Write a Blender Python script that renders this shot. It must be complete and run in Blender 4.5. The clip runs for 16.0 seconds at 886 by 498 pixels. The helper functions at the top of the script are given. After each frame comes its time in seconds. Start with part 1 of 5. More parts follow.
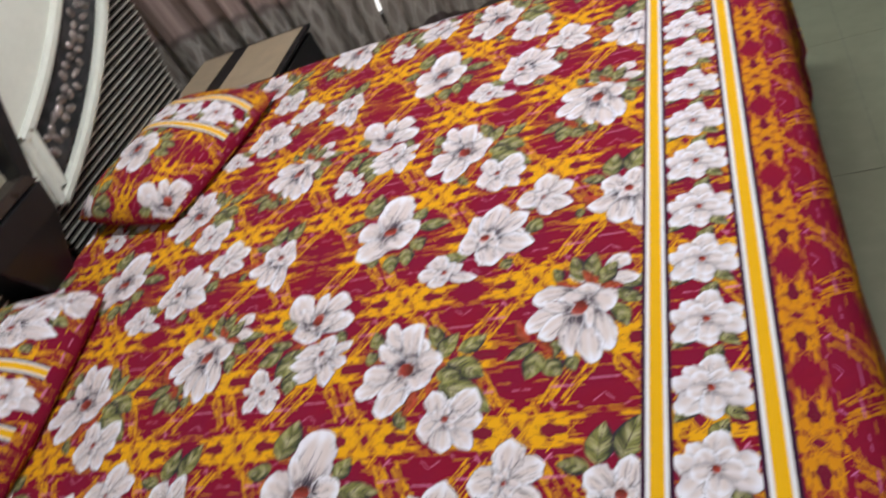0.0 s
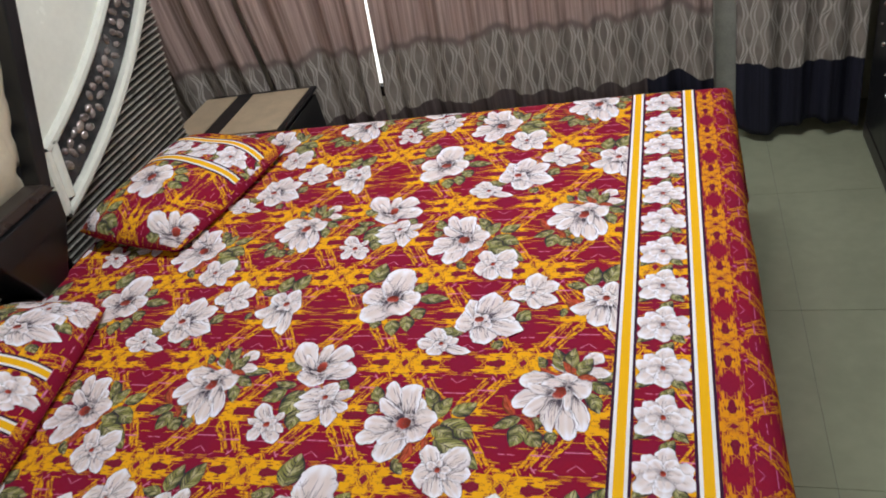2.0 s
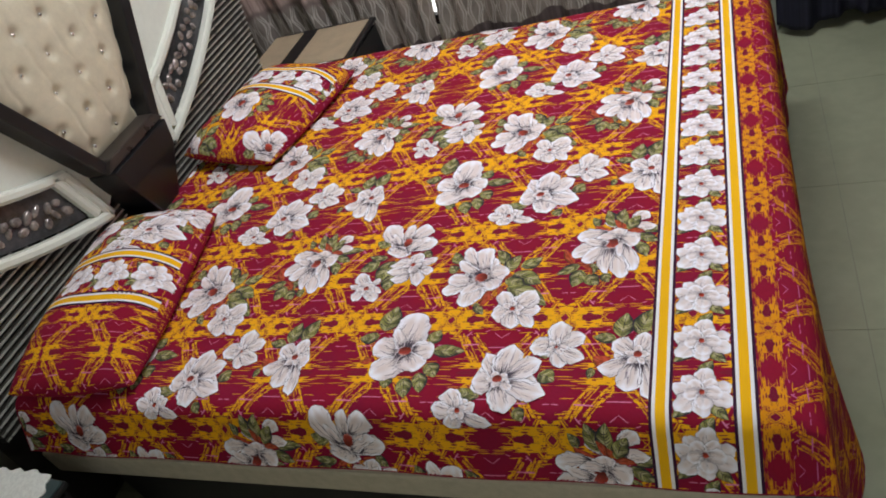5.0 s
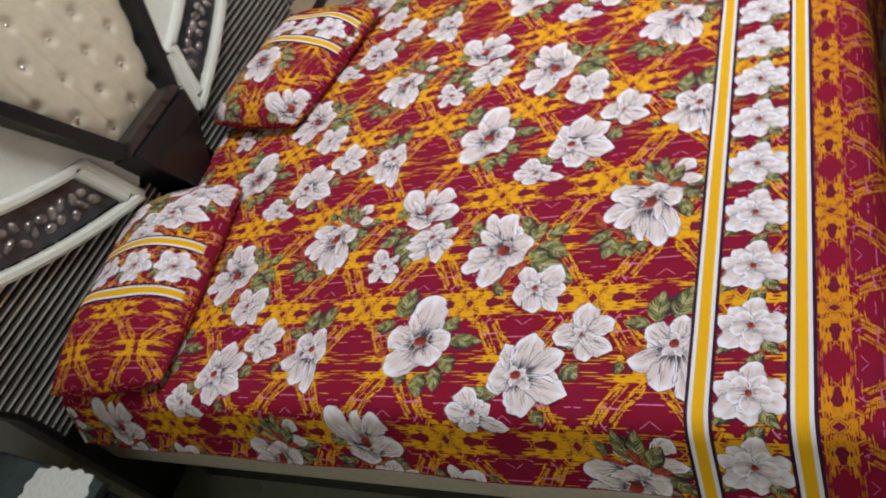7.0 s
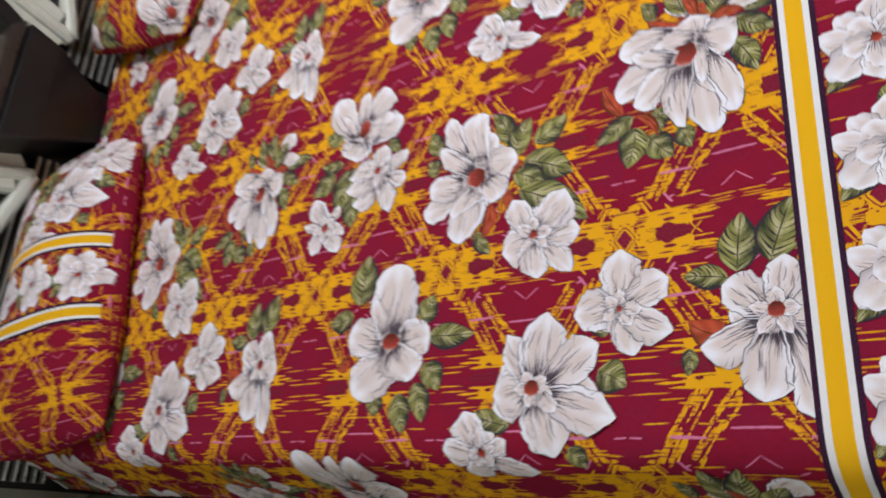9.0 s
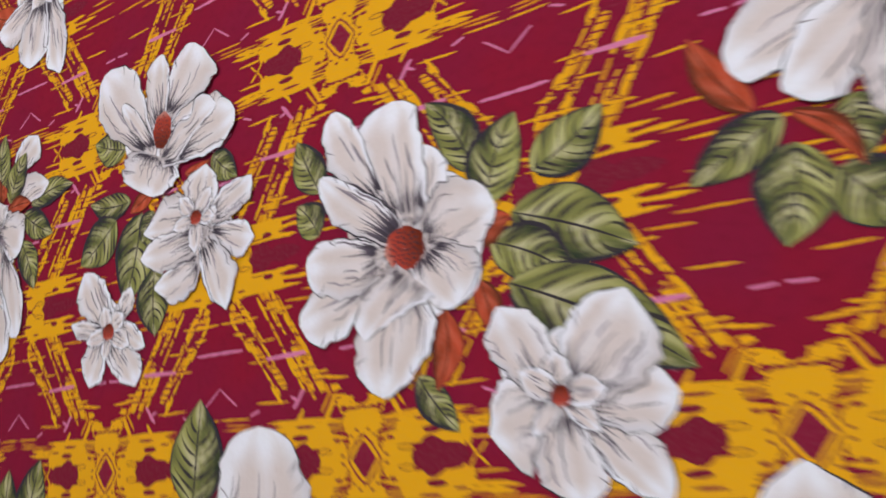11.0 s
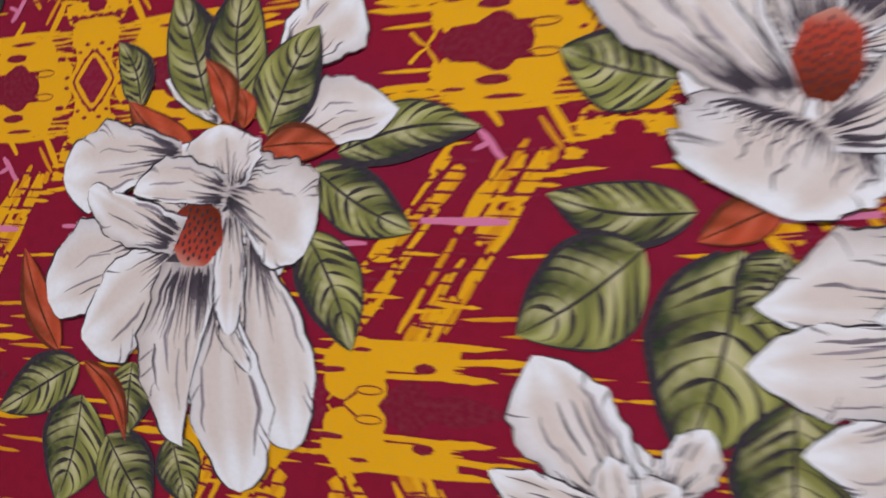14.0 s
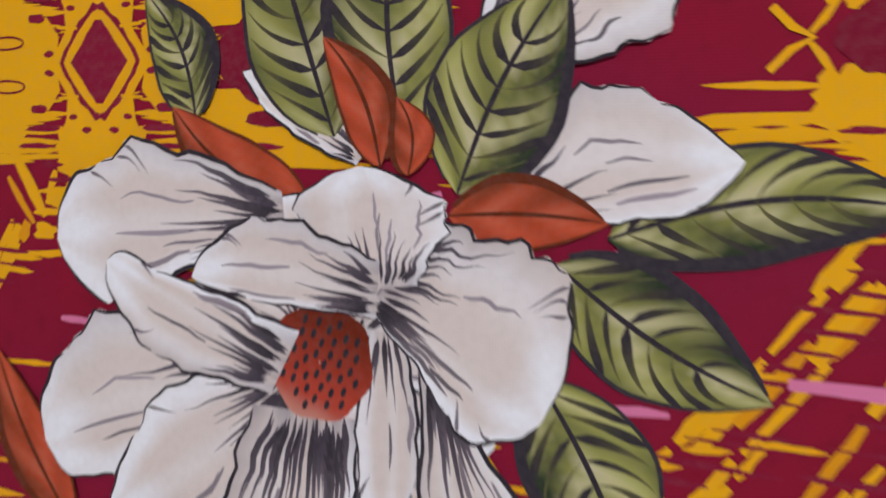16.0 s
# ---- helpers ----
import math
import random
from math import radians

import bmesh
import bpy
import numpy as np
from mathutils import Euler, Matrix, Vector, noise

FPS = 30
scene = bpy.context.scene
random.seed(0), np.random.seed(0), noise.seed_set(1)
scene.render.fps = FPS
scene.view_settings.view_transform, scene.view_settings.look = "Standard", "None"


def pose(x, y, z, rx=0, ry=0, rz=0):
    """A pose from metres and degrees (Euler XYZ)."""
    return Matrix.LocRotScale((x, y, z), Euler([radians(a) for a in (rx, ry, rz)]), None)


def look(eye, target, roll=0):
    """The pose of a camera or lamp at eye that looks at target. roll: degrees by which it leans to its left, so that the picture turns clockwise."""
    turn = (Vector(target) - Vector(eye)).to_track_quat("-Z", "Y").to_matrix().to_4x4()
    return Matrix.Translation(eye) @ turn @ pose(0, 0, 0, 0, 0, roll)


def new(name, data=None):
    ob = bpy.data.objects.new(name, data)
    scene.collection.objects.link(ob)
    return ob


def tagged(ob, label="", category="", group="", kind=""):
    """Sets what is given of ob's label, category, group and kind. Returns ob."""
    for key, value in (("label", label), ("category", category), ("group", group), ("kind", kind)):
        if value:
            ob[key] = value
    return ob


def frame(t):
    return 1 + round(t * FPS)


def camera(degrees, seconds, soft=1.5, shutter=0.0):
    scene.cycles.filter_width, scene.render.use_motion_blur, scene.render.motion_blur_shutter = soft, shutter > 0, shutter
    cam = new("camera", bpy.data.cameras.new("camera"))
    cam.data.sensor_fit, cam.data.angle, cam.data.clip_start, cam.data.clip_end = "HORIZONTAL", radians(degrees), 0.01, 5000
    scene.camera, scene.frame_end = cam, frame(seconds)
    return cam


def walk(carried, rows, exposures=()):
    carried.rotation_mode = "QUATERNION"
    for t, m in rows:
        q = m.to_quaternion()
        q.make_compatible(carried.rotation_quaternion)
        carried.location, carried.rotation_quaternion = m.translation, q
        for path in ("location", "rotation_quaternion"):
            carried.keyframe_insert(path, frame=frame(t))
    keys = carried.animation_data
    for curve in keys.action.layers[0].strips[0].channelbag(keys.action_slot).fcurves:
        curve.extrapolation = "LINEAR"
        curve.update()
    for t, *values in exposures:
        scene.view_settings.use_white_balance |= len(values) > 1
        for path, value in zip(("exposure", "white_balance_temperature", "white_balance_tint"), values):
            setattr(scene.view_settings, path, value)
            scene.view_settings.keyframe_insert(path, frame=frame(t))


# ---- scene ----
cam = camera(62.0, 16.0, soft=1.8, shutter=0.8)
PATH = [
    (0, (1.917, -0.177, 1.401), (1.069, 1.171, 0.191), -31.3),
    (0.5, (1.851, -0.221, 1.418), (1.018, 1.087, 0.155), -28.1),
    (1, (1.828, -0.24, 1.508), (1.179, 1.214, 0.297), -18.0),
    (1.5, (1.836, -0.29, 1.571), (1.2, 1.209, 0.411), -16.1),
    (2, (1.843, -0.348, 1.622), (1.214, 1.152, 0.459), -16.0),
    (2.5, (1.881, -0.418, 1.653), (1.205, 1.015, 0.433), -17.8),
    (3, (1.95, -0.498, 1.687), (1.276, 0.871, 0.395), -18.9),
    (3.5, (1.975, -0.552, 1.691), (1.287, 0.813, 0.402), -19.1),
    (4, (1.903, -0.637, 1.681), (1.279, 0.774, 0.408), -17.3),
    (4.2, (1.88, -0.665, 1.685), (1.221, 0.739, 0.422), -19.1),
    (6.3, (1.947, -0.519, 1.602), (1.028, 0.783, 0.394), -27.2),
    (6.5, (1.96, -0.483, 1.593), (0.969, 0.751, 0.37), -29.4),
    (7, (1.995, -0.382, 1.57), (0.946, 0.741, 0.29), -36.6),
    (7.5, (2.007, -0.302, 1.522), (0.945, 0.762, 0.203), -40.7),
    (8, (1.963, -0.208, 1.456), (0.822, 0.72, 0.101), -46.3),
    (8.5, (1.885, -0.06, 1.368), (0.696, 0.751, -0.02), -55.5),
    (9, (1.858, 0.056, 1.268), (0.657, 0.742, -0.176), -63.5),
    (9.2, (1.853, 0.096, 1.224), (0.658, 0.726, -0.252), -65.4),
    (11.3, (1.51, 0.412, 0.913), (0.544, 0.83, -0.787), -75.2),
    (11.5, (1.483, 0.427, 0.904), (0.506, 0.828, -0.795), -76.2),
    (12, (1.407, 0.491, 0.868), (0.441, 0.759, -0.862), -78.7),
    (12.5, (1.327, 0.526, 0.853), (0.39, 0.752, -0.899), -78.4),
    (13, (1.23, 0.541, 0.847), (0.394, 0.812, -0.949), -75.6),
    (13.5, (1.12, 0.548, 0.845), (0.295, 0.707, -0.97), -79.2),
    (14, (1.047, 0.547, 0.819), (0.352, 0.695, -1.05), -77.2),
    (14.5, (1.012, 0.563, 0.79), (0.297, 0.666, -1.074), -81.3),
    (15, (0.967, 0.585, 0.758), (0.247, 0.616, -1.107), -86.5),
    (15.5, (0.931, 0.599, 0.738), (0.312, 0.548, -1.163), -93.1),
    (16, (0.913, 0.617, 0.715), (0.325, 0.468, -1.191), -102.2),
]
walk(cam, [(t, look(eye, target, roll)) for t, eye, target, roll in PATH], [(0.0, -0.16), (9.0, -0.18), (11.5, -0.34), (14.5, -0.34), (16.0, -0.40)])

# ---- light ----
world = bpy.data.worlds.new("world")
scene.world = world
world.use_nodes = True
wn = world.node_tree.nodes
sky = wn.new("ShaderNodeTexSky")
sky.sky_type, sky.sun_disc, sky.sun_elevation, sky.sun_rotation = "NISHITA", False, radians(40), radians(20)
wn["Background"].inputs["Strength"].default_value = 0.12
world.node_tree.links.new(sky.outputs[0], wn["Background"].inputs["Color"])


def area(name, m, sx, sy, power, colour):
    lamp = bpy.data.lights.new(name, "AREA")
    lamp.shape, lamp.size, lamp.size_y, lamp.energy, lamp.color = "RECTANGLE", sx, sy, power, colour
    ob = new(name, lamp)
    ob.matrix_world = m
    return ob


area("ceiling_light_glow", look((1.5, 1.40, 2.80), (1.5, 1.40, 0)), 1.2, 0.25, 58, (0.92, 0.945, 1.0))
# added fill for the foot and near side; its source is assumed, out of view
area("near_fill_glow", look((2.45, -1.95, 2.2), (2.45, 0.2, 0.6)), 1.2, 0.06, 15, (0.92, 0.97, 1.0))


# ---- materials ----
class Nodes:
    """Small helper to write shader arithmetic."""

    def __init__(self, name):
        self.mat = bpy.data.materials.new(name)
        self.mat.use_nodes = True
        self.t = self.mat.node_tree
        self.b = self.t.nodes["Principled BSDF"]

    def put(self, socket, v):
        if isinstance(v, (int, float)):
            socket.default_value = v
        elif isinstance(v, tuple):
            socket.default_value = (*v, 1.0)[: len(socket.default_value)]
        else:
            self.t.links.new(v, socket)

    def math(self, op, *args):
        n = self.t.nodes.new("ShaderNodeMath")
        n.operation = op
        for k, v in enumerate(args):
            self.put(n.inputs[k], v)
        return n.outputs[0]

    def ramp(self, v, lo, hi):
        n = self.t.nodes.new("ShaderNodeMapRange")
        n.interpolation_type = "SMOOTHSTEP"
        for k, q in enumerate((v, lo, hi, 0.0, 1.0)):
            self.put(n.inputs[k], q)
        return n.outputs[0]

    def mix(self, f, a, b):
        n = self.t.nodes.new("ShaderNodeMix")
        n.data_type = "RGBA"
        self.put(n.inputs[0], f)
        self.put(n.inputs[6], a)
        self.put(n.inputs[7], b)
        return n.outputs[2]

    def coords(self, kind="Object"):
        return self.t.nodes.new("ShaderNodeTexCoord").outputs[kind]

    def uv(self, name):
        n = self.t.nodes.new("ShaderNodeUVMap")
        n.uv_map = name
        return n.outputs[0]

    def split(self, v):
        n = self.t.nodes.new("ShaderNodeSeparateXYZ")
        self.t.links.new(v, n.inputs[0])
        return n.outputs[0], n.outputs[1], n.outputs[2]

    def join(self, x, y, z=0.0):
        n = self.t.nodes.new("ShaderNodeCombineXYZ")
        for k, v in enumerate((x, y, z)):
            self.put(n.inputs[k], v)
        return n.outputs[0]

    def noise(self, v, scale, detail=3.0, rough=0.55, out=0):
        n = self.t.nodes.new("ShaderNodeTexNoise")
        self.t.links.new(v, n.inputs["Vector"])
        self.put(n.inputs["Scale"], scale)
        self.put(n.inputs["Detail"], detail)
        self.put(n.inputs["Roughness"], rough)
        return n.outputs[out]

    def bump(self, h, strength, distance):
        n = self.t.nodes.new("ShaderNodeBump")
        self.put(n.inputs["Strength"], strength)
        self.put(n.inputs["Distance"], distance)
        self.t.links.new(h, n.inputs["Height"])
        self.t.links.new(n.outputs[0], self.b.inputs["Normal"])

    def done(self, colour=None, rough=None, metal=None, spec=None):
        for key, v in (("Base Color", colour), ("Roughness", rough), ("Metallic", metal), ("Specular IOR Level", spec)):
            if v is not None:
                self.put(self.b.inputs[key], v)
        return self.mat


def plain(name, colour, rough=0.5, metal=0.0, vary=0.15, scale=18.0, bump=0.0):
    """Paint, wood, metal: one colour with grain and blotches at two scales."""
    n = Nodes(name)
    c = n.coords()
    a = n.noise(c, scale, 4.0)
    b = n.noise(c, scale * 9, 2.0)
    k = n.math("MULTIPLY_ADD", a, 0.7, n.math("MULTIPLY", b, 0.3))
    lo = tuple(max(0.0, q * (1 - vary)) for q in colour)
    hi = tuple(min(1.0, q * (1 + vary)) for q in colour)
    if bump:
        n.bump(b, bump, 0.002)
    r = n.math("MULTIPLY_ADD", a, 0.2, max(0.02, rough - 0.1))
    return n.done(n.mix(n.ramp(k, 0.3, 0.7), lo, hi), r, metal)


MAROON, YELLOW, PINK = (0.228, 0.010, 0.038), (0.80, 0.39, 0.006), (0.68, 0.19, 0.36)
HALF_X, HALF_Y, CELL_X0, CELL_Y0 = 0.12625, 0.14375, 1.270, 0.3625


def weave(n, uvw):
    """Fine cotton weave and soft creases, as relief."""
    u, v, _ = n.split(uvw)
    thread = n.math("ADD", n.math("SINE", n.math("MULTIPLY", u, 9000.0)), n.math("SINE", n.math("MULTIPLY", v, 9000.0)))
    soft = n.noise(uvw, 9.0, 3.0)
    n.bump(n.math("MULTIPLY_ADD", soft, 18.0, n.math("MULTIPLY", thread, 0.03)), 0.35, 0.001)


def dyed_cotton(name):
    """Maroon cotton, dyed a little unevenly; the yellow marks are printed over it."""
    n = Nodes(name)
    uvw = n.uv("cloth")
    wide = n.noise(uvw, 14.0, 2.0)
    fine = n.noise(uvw, 160.0, 3.0)
    red = n.mix(n.ramp(wide, 0.35, 0.65), MAROON, (0.25, 0.009, 0.030))
    red = n.mix(n.math("MULTIPLY", n.ramp(fine, 0.45, 0.75), 0.35), red, (0.17, 0.008, 0.024))
    weave(n, uvw)
    return n.done(red, 0.85, 0.0, 0.08)


def print_ink(name):
    """Cotton that shows the colours of the printed drawing."""
    n = Nodes(name)
    at = n.t.nodes.new("ShaderNodeVertexColor")
    at.layer_name = "ink"
    uvw = n.uv("cloth")
    fine = n.noise(uvw, 420.0, 2.0)
    c = n.mix(n.math("MULTIPLY", n.ramp(fine, 0.35, 0.75), 0.07), at.outputs[0], (0.30, 0.24, 0.22))
    weave(n, uvw)
    return n.done(c, 0.85, 0.0, 0.08)


INK = print_ink("printed_cotton_ink")
SHEET = dyed_cotton("maroon_dyed_cotton")
BLACK = plain("black_lacquer", (0.008, 0.008, 0.009), 0.40, 0.0, 0.3)
BLACK_WOOD = plain("black_stained_wood", (0.02, 0.017, 0.016), 0.35, 0.0, 0.3)
WHITE_LAC = plain("off_white_lacquer", (0.70, 0.72, 0.64), 0.25, 0.0, 0.05, 6.0)
BEIGE = plain("beige_leatherette", (0.57, 0.51, 0.38), 0.5, 0.0, 0.08, 30.0, 0.2)
SILVER = plain("silver_foil_strip", (0.60, 0.59, 0.53), 0.30, 0.5, 0.2)
GREY_SLAT = plain("dark_grey_lacquer", (0.046, 0.043, 0.036), 0.35, 0.2, 0.25)
GLINT = plain("dark_silvered_resin", (0.30, 0.265, 0.25), 0.20, 0.6, 0.6)
PEBBLE = plain("black_glossy_resin", (0.05, 0.052, 0.055), 0.10, 0.3, 0.4)
CREAM_TOP = plain("cream_laminate", (0.42, 0.33, 0.22), 0.35, 0.0, 0.12, 14.0)
WALL = plain("painted_plaster", (0.55, 0.53, 0.45), 0.8, 0.0, 0.06, 3.0, 0.1)
CEIL = plain("white_ceiling_paint", (0.8, 0.79, 0.76), 0.85, 0.0, 0.04, 3.0)
TILE = plain("glossy_greenish_tile", (0.225, 0.235, 0.160), 0.12, 0.0, 0.10, 2.5)
TILE.node_tree.nodes["Principled BSDF"].inputs["Specular IOR Level"].default_value = 1.0
GROUT = plain("dark_grout", (0.15, 0.155, 0.115), 0.8)
FOAM = plain("beige_mattress_cloth", (0.45, 0.40, 0.30), 0.8, 0.0, 0.1, 40.0, 0.2)
CRYSTAL = plain("crystal_stud", (0.85, 0.85, 0.85), 0.05, 0.9, 0.05)


# ---- building helpers ----
def part(name, bm, material, parent=None, label=""):
    me = bpy.data.meshes.new(name)
    bm.normal_update()
    bm.to_mesh(me)
    bm.free()
    me.materials.append(material)
    ob = new(name, me)
    ob.parent = parent
    if label:
        ob["label"] = label
    return ob


def smooth(ob):
    ob.data.shade_smooth()
    return ob


def empty(name, place, label, category, group="", kind=""):
    ob = new(name)
    ob.location = place
    ob.empty_display_size = 0.1
    bpy.context.view_layer.update()
    return tagged(ob, label, category, group, kind)


def add_box(bm, lo, hi, bevel=0.0):
    r = bmesh.ops.create_cube(bm, size=1.0)
    vs = r["verts"]
    for v in vs:
        v.co = Vector([lo[k] + (v.co[k] + 0.5) * (hi[k] - lo[k]) for k in range(3)])
    if bevel:
        bmesh.ops.bevel(bm, geom=[e for e in bm.edges if e.verts[0] in vs], offset=bevel, segments=2, affect="EDGES", profile=0.6)


def box(lo, hi, bevel=0.0):
    bm = bmesh.new()
    add_box(bm, lo, hi, bevel)
    return bm


def extruded(outline, x0, x1, bevel=0.0):
    """A plate in the y-z plane with that outline, from x0 to x1."""
    bm = bmesh.new()
    a = [bm.verts.new((x1, y, z)) for y, z in outline]
    f = bm.faces.new(a)
    r = bmesh.ops.extrude_face_region(bm, geom=[f])
    for v in r["geom"]:
        if isinstance(v, bmesh.types.BMVert):
            v.co.x = x0
    bmesh.ops.recalc_face_normals(bm, faces=bm.faces)
    if bevel:
        bmesh.ops.bevel(bm, geom=list(bm.edges), offset=bevel, segments=2, affect="EDGES", profile=0.6)
    return bm


def grid_mesh(name, pos, uv, nu, nv, material, parent=None):
    """A quad grid of nu x nv points with its cloth coordinates in metres."""
    me = bpy.data.meshes.new(name)
    k = np.arange((nu - 1) * (nv - 1))
    i, j = k // (nv - 1), k % (nv - 1)
    a = i * nv + j
    quads = np.stack([a, a + nv, a + nv + 1, a + 1], 1)
    me.from_pydata(pos.tolist(), [], quads.tolist())
    layer = me.uv_layers.new(name="cloth")
    loops = np.zeros(len(me.loops), dtype=np.int32)
    me.loops.foreach_get("vertex_index", loops)
    layer.data.foreach_set("uv", uv[loops].astype(np.float32).ravel())
    me.materials.append(material)
    me.shade_smooth()
    ob = new(name, me)
    ob.parent = parent
    return ob

# ---- room ----
def slab(name, lo, hi, material, label, category):
    return tagged(part(name, box(lo, hi), material), label, category, kind="structure")


slab("wall_west", (-0.74, -2.2, 0), (-0.62, 2.62, 2.9), WALL, "plain painted wall behind the headboard", "wall")
slab("wall_east", (3.10, -2.2, 0), (3.22, 2.62, 2.9), WALL, "plain painted wall behind the wardrobe", "wall")
slab("wall_south", (-0.74, -2.32, 0), (3.22, -2.2, 2.9), WALL, "plain painted wall on the near side of the bed", "wall")
slab("ceiling", (-0.74, -2.32, 2.9), (3.22, 2.74, 3.0), CEIL, "white painted ceiling", "ceiling")
# the window wall: an opening from x 0.25 to 1.85
bm = bmesh.new()
add_box(bm, (-0.74, 2.62, 0), (0.25, 2.74, 2.9))
add_box(bm, (1.85, 2.62, 0), (3.22, 2.74, 2.9))
add_box(bm, (0.25, 2.62, 2.2), (1.85, 2.74, 2.9))
add_box(bm, (0.25, 2.62, 0), (1.85, 2.74, 0.22))
tagged(part("wall_north", bm, WALL), "painted wall with a tall window opening behind curtains", "wall", kind="structure")
bm = bmesh.new()
for lo, hi in (((0.25, 2.66, 0.22), (0.30, 2.70, 2.2)), ((1.80, 2.66, 0.22), (1.85, 2.70, 2.2)), ((1.03, 2.66, 0.27), (1.07, 2.70, 2.15)), ((0.30, 2.66, 0.22), (1.80, 2.70, 0.27)), ((0.30, 2.66, 2.15), (1.80, 2.70, 2.2))):
    add_box(bm, lo, hi)
win = tagged(part("window_1", bm, BLACK_WOOD), "tall dark window frame hidden behind curtains", "window", kind="structure")
glass = bpy.data.materials.new("window_glass")
glass.use_nodes = True
gb = glass.node_tree.nodes["Principled BSDF"]
gb.inputs["Transmission Weight"].default_value, gb.inputs["Roughness"].default_value, gb.inputs["IOR"].default_value = 1.0, 0.02, 1.1
for x0, x1 in ((0.30, 1.03), (1.07, 1.80)):
    g = part("pane", box((x0, 2.676, 0.27), (x1, 2.682, 2.15)), glass, win)
    g.visible_shadow = False
# bright daylight outside
out = bpy.data.materials.new("daylight_backdrop")
out.use_nodes = True
ob_ = out.node_tree.nodes["Principled BSDF"]
ob_.inputs["Emission Color"].default_value = (1.0, 0.97, 0.92, 1)
ob_.inputs["Emission Strength"].default_value = 2.2
tagged(part("backdrop", box((-3, 4.5, -1.5), (5, 4.55, 3.5)), out), "bright overcast daylight outside the window", "backdrop", kind="structure")

# floor: dark bed with large tiles laid on it
floor = tagged(part("floor", box((-0.74, -2.2, -0.06), (3.22, 2.62, -0.004)), GROUT), "glossy grey-green floor of large square tiles with thin dark joints", "floor", kind="structure")
TS, JX, JY = 0.60, 2.15, 0.785
for i in range(-5, 3):
    for j in range(-5, 4):
        x0, y0 = JX + i * TS, JY + j * TS
        lo = (max(x0 + 0.0008, -0.62), max(y0 + 0.0008, -2.2), -0.004)
        hi = (min(x0 + TS - 0.0008, 3.10), min(y0 + TS - 0.0008, 2.62), 0.0)
        if hi[0] - lo[0] < 0.02 or hi[1] - lo[1] < 0.02:
            continue
        part("tile", box(lo, hi), TILE, floor)

# the room's ceiling light, and an unseen fill lamp added over the near wall
lamp_glow = bpy.data.materials.new("lamp_diffuser")
lamp_glow.use_nodes = True
lb = lamp_glow.node_tree.nodes["Principled BSDF"]
lb.inputs["Emission Color"].default_value, lb.inputs["Emission Strength"].default_value = (1, 0.95, 0.88, 1), 3.0
cl = empty("ceiling_light", (1.5, 1.40, 2.9), "flush white ceiling light with a glowing diffuser", "lamp")
for nm, b, m in (("frame", box((-0.64, -0.16, -0.05), (0.64, 0.16, 0.0), 0.01), WHITE_LAC), ("diffuser", box((-0.61, -0.13, -0.07), (0.61, 0.13, -0.052), 0.006), lamp_glow)):
    part(nm, b, m, cl)
tl = empty("near_fill_lamp", (2.45, -2.19, 2.2), "unseen white fill lamp added on the near wall", "lamp")
part("frame", box((-0.64, -0.01, -0.03), (0.64, 0.03, 0.03), 0.008), WHITE_LAC, tl)
part("diffuser", box((-0.60, 0.034, -0.014), (0.60, 0.06, 0.014), 0.006), lamp_glow, tl)


